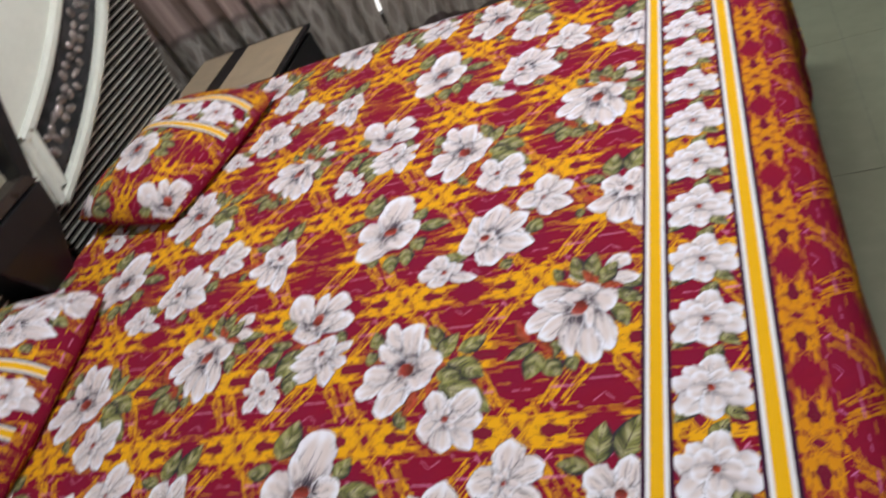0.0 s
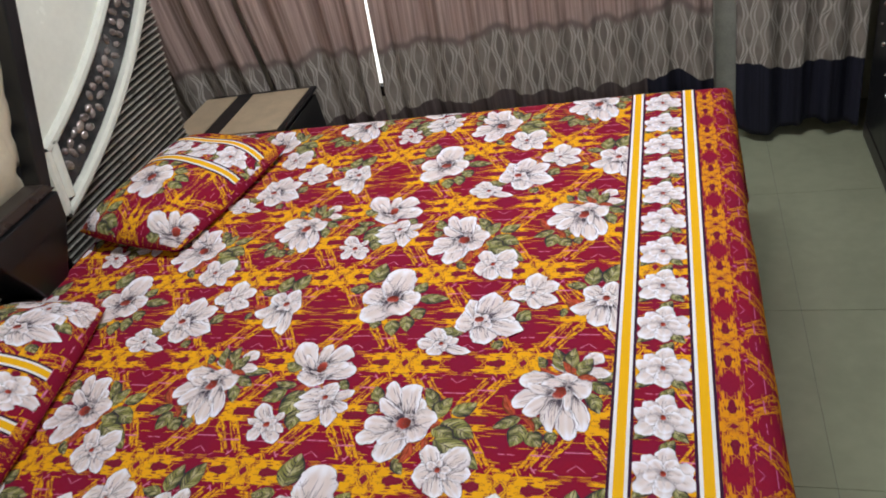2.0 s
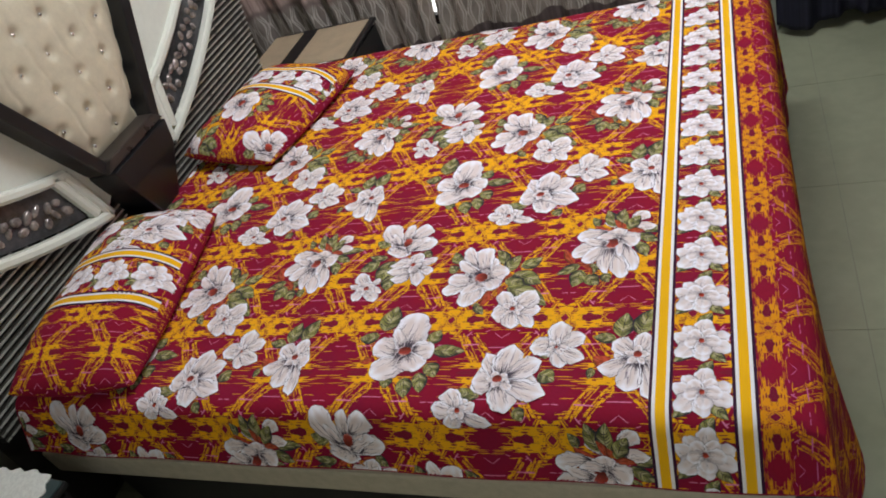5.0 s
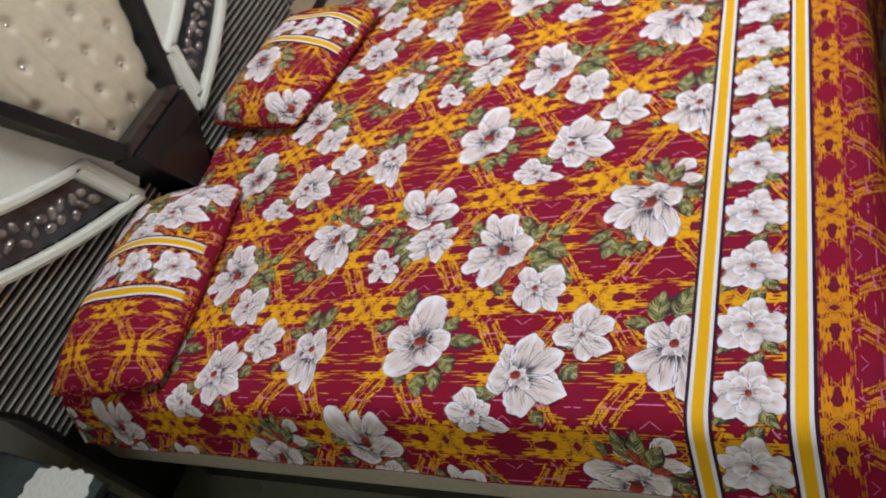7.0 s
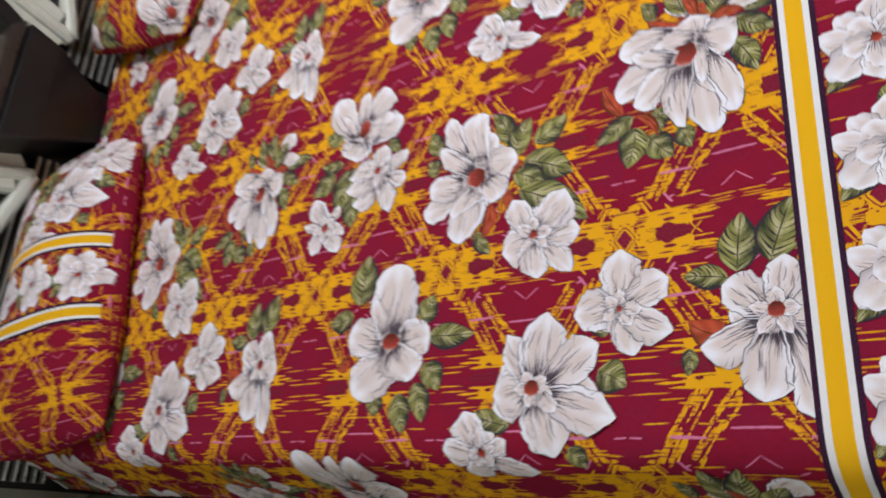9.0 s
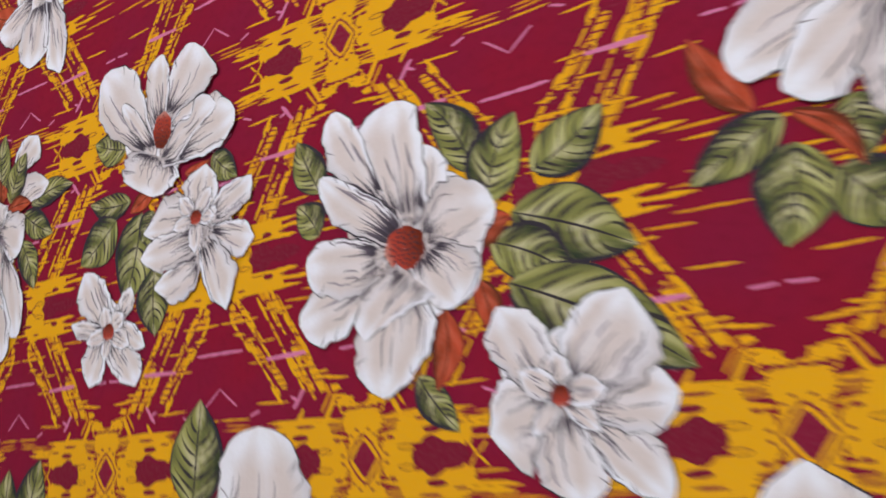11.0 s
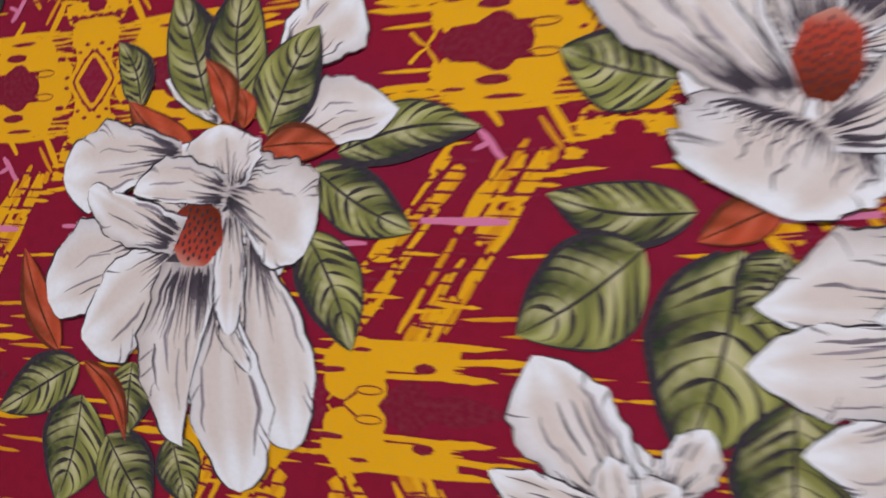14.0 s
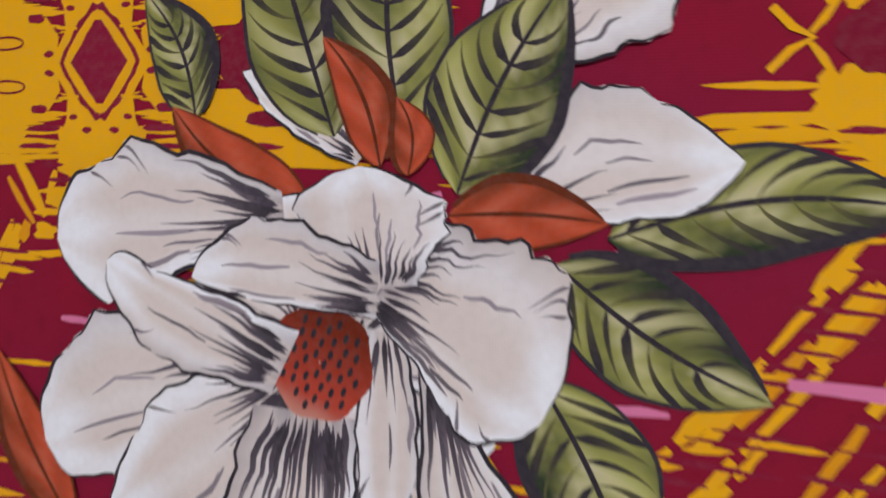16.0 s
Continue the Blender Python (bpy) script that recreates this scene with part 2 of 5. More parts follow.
# ---- curtains ----
def curtain_cloth():
    n = Nodes("ogee_jacquard_curtain")
    u, v, _ = n.split(n.uv("cloth"))
    fold = n.noise(n.join(n.math("MULTIPLY", u, 5.0), 0.0, 0.0), 1.0, 2.0)
    z = n.math("ADD", v, n.math("MULTIPLY", n.math("SUBTRACT", fold, 0.5), 0.16))
    # rows of pointed ovals, every second one half a step aside
    w, h = 0.082, 0.128
    cx = n.math("DIVIDE", u, w)
    cy = n.math("DIVIDE", v, h)
    best = None
    for off in (0.0, 0.5):
        a = n.math("SUBTRACT", n.math("FRACT", n.math("ADD", cx, off)), 0.5)
        b = n.math("SUBTRACT", n.math("FRACT", n.math("ADD", cy, off)), 0.5)
        wide = n.math("COSINE", n.math("MULTIPLY", b, math.pi))
        d = n.math("DIVIDE", n.math("ABSOLUTE", a), n.math("ADD", n.math("MULTIPLY", n.math("POWER", wide, 1.6), 0.5), 0.02))
        best = d if best is None else n.math("MINIMUM", best, d)
    rings = n.ramp(n.math("SINE", n.math("MULTIPLY", best, 17.0)), -0.5, 0.7)
    core = n.ramp(best, 0.42, 0.30)
    pat = n.mix(rings, (0.30, 0.262, 0.235), (0.58, 0.53, 0.47))
    pat = n.mix(core, pat, (0.23, 0.195, 0.17))
    worn = n.noise(n.join(n.math("MULTIPLY", u, 11.0), n.math("MULTIPLY", v, 7.0), 3.0), 1.0, 3.0)
    pat = n.mix(n.math("MULTIPLY", n.ramp(worn, 0.40, 0.62), 0.55), pat, (0.40, 0.345, 0.30))
    streak = n.noise(n.join(n.math("MULTIPLY", u, 60.0), n.math("MULTIPLY", v, 1.5), 0.0), 1.0, 3.0)
    mauve = n.mix(n.ramp(streak, 0.3, 0.7), (0.30, 0.205, 0.185), (0.58, 0.44, 0.385))
    dark = n.mix(n.ramp(streak, 0.3, 0.7), (0.085, 0.062, 0.060), (0.15, 0.115, 0.11))
    navy = n.mix(n.ramp(streak, 0.3, 0.7), (0.012, 0.012, 0.022), (0.022, 0.022, 0.04))
    c = n.mix(n.ramp(z, 0.545, 0.575), pat, n.mix(n.ramp(z, 0.575, 0.60), (0.24, 0.185, 0.17), mauve))
    low = n.mix(n.ramp(u, 1.98, 1.99), dark, navy)
    c = n.mix(n.ramp(n.math("ADD", z, n.math("MULTIPLY", n.ramp(u, 0.3, 1.0), -0.05)), 0.262, 0.255), c, low)
    n.bump(rings, 0.25, 0.002)
    # thin cloth: a part of the daylight behind comes through
    t = n.t
    glow, mixed = t.nodes.new("ShaderNodeBsdfTranslucent"), t.nodes.new("ShaderNodeMixShader")
    t.links.new(c, glow.inputs[0])
    mixed.inputs[0].default_value = 0.22
    t.links.new(n.b.outputs[0], mixed.inputs[1])
    t.links.new(glow.outputs[0], mixed.inputs[2])
    t.links.new(mixed.outputs[0], t.nodes["Material Output"].inputs[0])
    return n.done(c, 0.7, 0.0, 0.3)


CURTAIN = curtain_cloth()


def curtain(x0, x1, y, z0, lean0, lean1, seed, label, low=0.03):
    """Pleated cloth from z0 to the rail at 2.45; lean0, lean1: how far the edges swing aside towards the hem."""
    nu, nv = max(24, int((x1 - x0) / 0.008)), 60
    s, t = np.meshgrid(np.linspace(0, 1, nu), np.linspace(0, 1, nv), indexing="ij")
    z = z0 + (2.45 - z0) * t ** 1.15
    k = np.clip((0.78 - z) / 0.45, 0, 1)
    x = x0 + lean0 * k + s * (x1 - x0 + (lean1 - lean0) * k)
    ph = x0 * 7 + s * (x1 - x0) * 46 + 1.5 * np.sin(s * 5 + seed)
    yy = y + 0.020 * np.sin(ph) + 0.012 * np.sin(ph * 0.43 + seed) + 0.006 * np.sin(ph * 2.3 + 3 * z)
    z = z + low * np.sin(s * 7 + seed) * (1 - t) * 0.5
    pos = np.stack([x, yy, z], -1).reshape(-1, 3)
    uv = np.stack([x0 + s * (x1 - x0) * 1.25, z], -1).reshape(-1, 2)
    ob = grid_mesh("curtain", pos, uv, nu, nv, CURTAIN)
    sol = ob.modifiers.new("thickness", "SOLIDIFY")
    sol.thickness = 0.002
    return tagged(ob, label, "curtain", group="window curtains")


curtain(-0.60, 0.095, 2.36, 0.04, 0.0, 0.03, 0.4, "mauve and grey patterned curtain in soft folds beside the headboard")
curtain(0.108, 0.672, 2.355, 0.04, 0.03, -0.045, 1.1, "mauve and grey curtain with a band of pointed ovals")
curtain(0.700, 1.96, 2.35, 0.04, -0.045, 0.0, 2.3, "wide mauve and grey curtain with a wavy dark hem band")
curtain(2.04, 2.46, 2.36, 0.05, 0.0, 0.0, 3.2, "grey patterned curtain with a navy hem band beside the wardrobe")
part("curtain_rail", box((-0.615, 2.34, 2.46), (2.6, 2.37, 2.49), 0.008), BLACK_WOOD)
tagged(bpy.data.objects["curtain_rail"], "dark curtain rail on the window wall", "curtain rail")
tagged(part("window_post", box((1.97, 2.43, 0.0), (2.05, 2.60, 2.4), 0.006), plain("grey_green_paint", (0.30, 0.30, 0.26), 0.5)), "grey-green painted upright between two curtains", "post", kind="structure")

# ---- wardrobe ----
wd = empty("wardrobe", (2.78, 1.55, 0), "tall black lacquered wardrobe studded with clear crystals", "wardrobe")
part("body", box((-0.28, -0.80, 0.06), (0.31, 0.78, 2.05), 0.006), BLACK, wd)
part("plinth", box((-0.30, -0.81, 0.0), (0.31, 0.79, 0.06), 0.004), BLACK_WOOD, wd)
for k in range(3):
    d = part("door", box((-0.302, -0.79 + k * 0.525, 0.075), (-0.281, -0.275 + k * 0.525, 2.03), 0.004), BLACK, wd)
    for q in range(14):
        z = 0.30 + 0.125 * q
        y = -0.53 + k * 0.525 + 0.15 * math.sin(q * 0.9)
        for r, dy, dz in ((0.009, 0.0, 0.0), (0.006, 0.05, 0.05)):
            bm = bmesh.new()
            bmesh.ops.create_icosphere(bm, subdivisions=1, radius=r, matrix=Matrix.Translation((-0.305, y + dy, z + dz)))
            part("stud", bm, CRYSTAL, d)

# ---- bed ----
BED_Z, FOOT_X, NEAR_Y, FAR_Y = 0.55, 1.935, 0.155, 1.745
bed = empty("bed", (1.0, 0.95, 0), "large bed with a dark base and a tall padded headboard", "bed")
BX, BY = -1.0, -0.95
part("mattress", box((0.11 + BX, 0.165 + BY, 0.36), (1.93 + BX, 1.74 + BY, 0.535), 0.03), FOAM, bed, "thick beige mattress")
part("side_rail", box((0.09 + BX, 0.075 + BY, 0.30), (1.93 + BX, 0.15 + BY, 0.385), 0.01), FOAM, bed, "beige padded side rail")
part("side_rail", box((0.09 + BX, 1.75 + BY, 0.10), (1.93 + BX, 1.80 + BY, 0.35), 0.008), BLACK_WOOD, bed)
part("foot_rail", box((1.935 + BX, 0.10 + BY, 0.08), (1.965 + BX, 1.80 + BY, 0.42), 0.008), BLACK_WOOD, bed)
part("base", box((0.12 + BX, 0.16 + BY, 0.0), (1.90 + BX, 1.72 + BY, 0.355), 0.008), BLACK_WOOD, bed)


def roll_over(d, r, slope):
    """Cloth length d past an edge: how far out and how far down, round a radius and then straight down a slope."""
    a = np.clip(d / r, 0, slope)
    rest = np.clip(d - r * slope, 0, None)
    return r * np.sin(a) + rest * math.cos(slope), r * (1 - np.cos(a)) + rest * math.sin(slope)


def lay(u, v, lift=0.0):
    """The place on the bed of the point (u, v) of the sheet, lifted by so much off the cloth."""
    u, v, lift = np.broadcast_arrays(np.asarray(u, float), np.asarray(v, float), np.asarray(lift, float))
    r = 0.05
    ox, dx = roll_over(np.clip(u - FOOT_X, 0, None), r, 1.52)
    on, dn = roll_over(np.clip(NEAR_Y - v, 0, None), r, 1.12)
    of, df = roll_over(np.clip(v - FAR_Y, 0, None), r, 1.45)
    drop = np.maximum(dx, np.maximum(dn, df))
    hang = np.clip(dx / 0.45, 0, 1)
    wave = np.sin(v * 8.5 + 0.6) + 0.6 * np.sin(v * 19.0 + 2.0)
    side = np.clip(np.maximum(dn, df) / 0.3, 0, 1)
    x = np.minimum(u, FOOT_X) + ox + 0.016 * hang * wave + hang * (0.03 * np.clip((v - 1.64) / 0.16, 0, 1) ** 2 + 0.02 * np.exp(-(((v - 1.80) / 0.10) ** 2)) + 0.075 * np.exp(-(((v - 0.40) / 0.24) ** 2)))
    y = np.clip(v, NEAR_Y, FAR_Y) - on + of + 0.006 * side * np.sin(u * 13.0)
    z = BED_Z - drop + 0.0022 * np.sin(u * 6.1 + 1.0) * np.sin(v * 5.3 + 0.4) + 0.0012 * np.sin(u * 17 + v * 9)
    # the lift points up on the top and outwards on the hanging sides
    sx, sn, sf = np.clip((u - FOOT_X) / (r * 1.46), 0, 1), np.clip((NEAR_Y - v) / (r * 1.12), 0, 1), np.clip((v - FAR_Y) / (r * 1.45), 0, 1)
    nx, ny = np.sin(1.46 * sx), -np.sin(1.12 * sn) + np.sin(1.45 * sf)
    nz = np.sqrt(np.clip(1 - np.clip(nx * nx + ny * ny, 0, 1), 0.02, 1))
    return np.stack([x + nx * lift, y + ny * lift, z + nz * lift], -1)


V0, V1, U0, U1 = -0.015, 2.12, 0.10, 2.40
sheet = empty("bed_sheet", (1.0, 0.95, BED_Z), "maroon cotton bed sheet printed with white flowers and yellow brush marks", "bed sheet")
SHIFT = np.array([1.0, 0.95, BED_Z])
uu = np.concatenate([np.arange(U0, 1.90, 0.03), np.arange(1.90, U1 + 0.001, 0.0125)])
vv = np.concatenate([np.arange(V0, 0.22, 0.0105), np.arange(0.22, 1.70, 0.03), np.arange(1.70, V1, 0.0125)])
gu, gv = np.meshgrid(uu, vv, indexing="ij")
pts = lay(gu, gv).reshape(-1, 3)
uv = np.stack([gu, gv], -1).reshape(-1, 2)
grid_mesh("cloth", pts - SHIFT, uv, len(uu), len(vv), SHEET, sheet)

# ---- the printed drawing: petals, leaves and ink strokes in cloth coordinates ----
WHITE_INK, WARM_INK, SHADE_INK = np.array((0.85, 0.84, 0.91)), np.array((0.70, 0.60, 0.58)), np.array((0.23, 0.19, 0.225))
LINE_INK = np.array((0.030, 0.024, 0.034))
OLIVE, MOSS, CREAM = np.array((0.40, 0.385, 0.105)), np.array((0.026, 0.040, 0.022)), np.array((0.60, 0.53, 0.36))
RUST, RED_INK = np.array((0.22, 0.045, 0.018)), np.array((0.56, 0.075, 0.030))
STEP = 0.00002


class Art:
    """Flat drawing made of strips: points (u, v), layer, ink and quads."""

    def __init__(self, seed=0):
        self.rng = np.random.RandomState(seed)
        self.done, self.layer, self.tone = [], 1, 0.4
        self.part("")

    def part(self, name, tone=None):
        """What follows is drawn as a piece of its own; tone: how warm and dark its petals are."""
        if tone is not None:
            self.tone, self.layer = tone, self.layer + 9
        if name != "" and self.uv:
            self.done.append((self.name, np.concatenate(self.uv), np.concatenate(self.lay), np.concatenate(self.ink), np.concatenate(self.quads)))
        self.name, self.uv, self.lay, self.ink, self.quads, self.count = name, [], [], [], [], 0

    def pieces(self):
        self.part("end")
        return self.done

    # the same marks in millimetres
    def leaf_(self, x0, y0, x1, y1, w, bend=None):
        name = self.name
        self.part("printed_leaf")
        self.leaf((x0 / 1000, y0 / 1000), (x1 / 1000, y1 / 1000), w * 1.20 / 1000, self.rng.uniform(-0.10, 0.10) if bend is None else bend)
        self.part(name or "printed_flower")

    def sepal_(self, x0, y0, x1, y1, w):
        self.part("printed_sepal")
        self.leaf((x0 / 1000, y0 / 1000), (x1 / 1000, y1 / 1000), w * 1.35 / 1000, self.rng.uniform(-0.18, 0.18), "red", 0)
        self.part("printed_flower")

    def fold_(self, x0, y0, x1, y1, left, right, lash=1.0):
        """A free petal in millimetres: its half widths on both sides at six steps from root to tip; lash: how many pen lines fill its root."""
        rng = self.rng
        base, axis = np.array((x0, y0)) / 1000, np.array((x1 - x0, y1 - y0)) / 1000
        length = np.hypot(*axis)
        across = np.array((-axis[1], axis[0])) / length
        fine = np.linspace(0, 1, 61)
        soft = np.hanning(13) / np.hanning(13).sum()
        rims = []
        for w in (left, right):
            t = np.interp(fine, (0, 0.2, 0.4, 0.6, 0.8, 0.93), w) / 1000
            t = np.convolve(np.concatenate([[t[0]] * 6, t, [t[-1]] * 6]), soft, "valid")
            t = t * (1 + 0.045 * np.sin(fine * 23 + rng.uniform(0, 6)) + 0.03 * np.sin(fine * 47 + rng.uniform(0, 6)))
            reach = 0.16 if self.tone > 0.6 else 0.30
            rims.append(t * np.clip(1 - (np.clip(fine - 1 + reach, 0, 1) / reach) ** 2, 0, 1) ** (0.5 if self.tone > 0.6 else 0.75))

        def at(s, k):
            s, k = np.broadcast_arrays(np.asarray(s, float), np.asarray(k, float))
            half = np.where(k >= 0, np.interp(s, fine, rims[0]), np.interp(s, fine, rims[1]))
            return base + axis * s[..., None] + across * (half * k)[..., None]

        s, k = np.meshgrid(np.concatenate([np.linspace(0, 0.84, 17), np.linspace(0.87, 1, 7)]), np.linspace(-1, 1, 15), indexing="ij")
        ph = rng.uniform(0, 6.28, 4)
        side = 1 if sum(left) < sum(right) else -1
        rim = np.clip((np.abs(k) - 0.50) / 0.34, 0, 1)
        far = np.clip((s - 0.70) / 0.22, 0, 1)
        white = np.clip(np.maximum(rim * (0.65 + 0.35 * side * k), far) + 0.30 * np.sin(k * 8 + ph[0] + s * 1.5) + 0.20 * (1 - self.tone), 0, 1)
        ink = WARM_INK + (WHITE_INK - WARM_INK) * white[..., None]
        root = np.clip((0.26 - s) / 0.26, 0, 1) ** 1.3 * (0.62 + 0.3 * np.sin(k * 13 + ph[1])) * min(0.85, 0.22 + 0.4 * lash)
        tuck = np.clip((-side * k - 0.55) / 0.45, 0, 1) ** 1.5 * np.clip(1.1 - s, 0, 1) * 0.55
        ink = ink + (SHADE_INK - ink) * np.clip(np.maximum(root, tuck), 0, 1)[..., None]
        self.patch(at(s, k), ink)
        broad = 1000 * (rims[0][18] + rims[1][18])
        count = int(4 + 0.34 * broad * lash)
        pen = min(1.1, 0.45 + 8.0 * length)
        for j in range(count):
            k0 = -0.92 + 1.84 * (j + rng.uniform(0.1, 0.9)) / count
            s1 = rng.uniform(0.20, 0.52) * (1.05 - 0.25 * abs(k0))
            self.stroke(at, np.linspace(rng.uniform(0.0, 0.06), s1, 9), k0 * np.linspace(0.78, 1.0, 9) + 0.03 * np.sin(np.linspace(0, 3, 9) + ph[2]), pen * rng.uniform(0.0005, 0.0011), LINE_INK * rng.uniform(1.0, 2.2), 0.4, True)
        for j in range(2 + count // (3 if self.tone < 0.6 else 7)):
            k0, a = rng.uniform(-0.8, 0.8), rng.uniform(0.2, 0.5)
            self.stroke(at, np.linspace(a, a + rng.uniform(0.18, 0.40), 8), k0 + 0.05 * np.sin(np.linspace(0, 3, 8) + ph[3]), pen * rng.uniform(0.0004, 0.0008), SHADE_INK * rng.uniform(0.6, 1.6))
        # short lines that run in from the rim where it curls
        for j in range(int(3 * lash)):
            s0, sg = rng.uniform(0.55, 0.9), rng.choice((-1, 1))
            self.stroke(at, s0 - 0.10 * np.linspace(0, 1, 6), sg * np.linspace(0.97, 0.62, 6), 0.0005, SHADE_INK * 0.8, 0.4, True)
        for sg in (-1, 1):
            cut = rng.uniform(0.55, 0.8)
            for a, b in ((0.02, cut), (cut + 0.03, 0.995)):
                self.stroke(at, np.linspace(a, b, 16), np.full(16, sg * 0.985), pen * rng.uniform(0.00038, 0.00062), LINE_INK, 0.5)
        self.layer += 1

    def bed_(self, x, y, rx, ry):
        """The shaded ground of a flower, seen between the roots of its petals."""
        r, a = np.meshgrid(np.linspace(0.0, 1, 4), np.linspace(0, 2 * np.pi, 33), indexing="ij")
        wavy = 1 + 0.12 * r * np.sin(a * 5 + self.rng.uniform(0, 6))
        g = np.stack([x + rx * r * wavy * np.cos(a), y + ry * r * wavy * np.sin(a)], -1) / 1000
        self.patch(g, SHADE_INK + (WARM_INK * 0.9 - SHADE_INK) * (0.35 + 0.65 * r)[..., None])
        self.layer += 1
        turn = self.rng.uniform(0, 6)
        for j in range(7):
            b = turn + j * 2 * math.pi / 7 + self.rng.uniform(-0.2, 0.2)
            c, d, grow = math.cos(b), math.sin(b), self.rng.uniform(1.15, 1.45)
            w = 0.44 * (rx + ry) / 2
            half = [w * q * self.rng.uniform(0.85, 1.2) for q in (0.5, 0.8, 1.0, 1.15, 1.05, 0.8)]
            self.fold_(x + 0.25 * rx * c, y + 0.25 * ry * d, x + grow * rx * c, y + grow * ry * d, half, [q * 0.95 for q in half], 0.6)

    def core_(self, x, y, rx, ry, turn):
        if self.tone < 0.6:
            spin = self.rng.uniform(0, 6)
            for j in range(5):
                b = spin + j * 1.2566 + self.rng.uniform(-0.25, 0.25)
                long, w = self.rng.uniform(20, 30), self.rng.uniform(6, 9)
                c, d = math.cos(b), math.sin(b)
                self.fold_(x + 2 * c, y + 2 * d, x + long * c, y + long * d, [w * q for q in (0.6, 0.9, 1.1, 1.1, 0.8, 0.5)], [w * q for q in (0.5, 0.8, 1.0, 0.9, 0.8, 0.6)], 0.9)
        self.part("printed_heart")
        self.heart((x / 1000, y / 1000), rx / 1000, ry / 1000, turn, 40 if rx > 8 else 8)
        self.part("printed_petal")

    def patch(self, uv, ink, layer=None):
        a, b = uv.shape[:2]
        self.uv.append(uv.reshape(-1, 2))
        self.ink.append(ink.reshape(-1, 3))
        self.lay.append(np.full(a * b, self.layer if layer is None else layer, float))
        k = np.arange((a - 1) * (b - 1))
        q = self.count + (k // (b - 1)) * b + k % (b - 1)
        self.quads.append(np.stack([q, q + b, q + b + 1, q + 1], 1))
        self.count += a * b

    def blade(self, base, tip, wide, bend, prof, wavy, ns=16, nk=9):
        """A shape round a bent axis; returns a function from (s along, k across) to the cloth."""
        base, tip = np.asarray(base, float), np.asarray(tip, float)
        axis = tip - base
        length = np.hypot(*axis)
        across = np.array((-axis[1], axis[0])) / length
        ph = self.rng.uniform(0, 6.28, 4)

        def at(s, k):
            s, k = np.broadcast_arrays(np.asarray(s, float), np.asarray(k, float))
            ruffle = 1 + wavy * np.abs(k) ** 3 * (np.sin(s * 8 + ph[0] + np.sign(k)) * 0.5 + np.sin(s * 21 + ph[1] + 2 * np.sign(k)) * 0.5)
            half = wide * prof(s) * ruffle
            reach = s - 0.10 * wavy * 3 * np.sin(k * 5 + ph[2]) * s ** 3
            bow = bend * length * np.sin(np.pi * s * 0.9)
            return base + axis * reach[..., None] + across * (half * k + bow)[..., None]

        return at, length

    def stroke(self, at, s, k, wide, ink, raise_by=0.4, lash=False, fade=SHADE_INK * 1.2):
        """A tapered pen line that follows the points (s, k) of a blade; a lash is thick at its root and thins out."""
        p = at(np.asarray(s), np.asarray(k))
        d = np.gradient(p, axis=0)
        d /= np.maximum(np.hypot(d[:, 0], d[:, 1]), 1e-9)[:, None]
        m = np.stack([-d[:, 1], d[:, 0]], 1)
        e = np.linspace(0, 1, len(p))
        w = wide * (1.25 * np.minimum(1, 0.08 + e / 0.22) * (1 - 0.96 * e) ** 0.9 if lash else np.sin(np.pi * np.linspace(0.10, 0.97, len(p))) ** 0.7)
        if lash:
            ink = ink + (fade - ink) * (e ** 2)[:, None, None] * 0.8
        uv = np.stack([p - m * w[:, None], p + m * w[:, None]], 1)
        self.patch(uv, np.broadcast_to(ink, uv.shape[:2] + (3,)), self.layer + raise_by)

    def petal(self, base, tip, wide, bend=0.0, lines=9, tone=0.5, point=0.0):
        rng = self.rng
        wide = wide * (1 + 0.12 * point)
        prof = lambda s: (1 - point * 0.35) * (0.30 + 0.70 * np.clip(s, 0, 1) ** 0.55) * np.sqrt(np.clip(1 - np.clip(s, 0, 1) ** (3.6 - 2.2 * point), 0, 1)) * 1.36 + 0.02
        at, length = self.blade(base, tip, wide, bend, prof, 0.15)
        s, k = np.meshgrid(np.linspace(0, 1, 22), np.linspace(-1, 1, 13), indexing="ij")
        ph = rng.uniform(0, 6.28, 3)
        side = rng.choice([-1, 1])
        edge = np.clip((np.abs(k) - 0.45) / 0.45, 0, 1) ** 1.5
        far = np.clip((s - 0.72) / 0.25, 0, 1)
        white = np.clip(np.maximum(edge * (0.55 + 0.45 * side * k), far) + 0.17 + 0.10 * (1 - tone) + 0.22 * np.sin(k * 7 + ph[0] + s * 2), 0, 1)
        ink = WARM_INK + (WHITE_INK - WARM_INK) * white[..., None]
        dark = np.clip((0.36 - s) / 0.36, 0, 1) ** 1.4 * (0.48 + 0.34 * np.sin(k * 11 + ph[1])) * (0.55 + tone * 0.5)
        ink = ink + (SHADE_INK - ink) * np.clip(dark, 0, 1)[..., None]
        tuck = np.clip((-side * k - 0.25) / 0.75, 0, 1) ** 1.6 * np.clip(1.2 - s, 0, 1) * 0.88
        ink = ink + (SHADE_INK - ink) * tuck[..., None]
        crease = np.exp(-((k - 0.35 * side + 0.2 * np.sin(s * 4 + ph[2])) / 0.11) ** 2) * np.clip(0.9 - s, 0, 1) * 0.75
        ink = ink + (SHADE_INK * 0.9 - ink) * crease[..., None]
        self.patch(at(s, k), ink)
        fine = length / 0.07
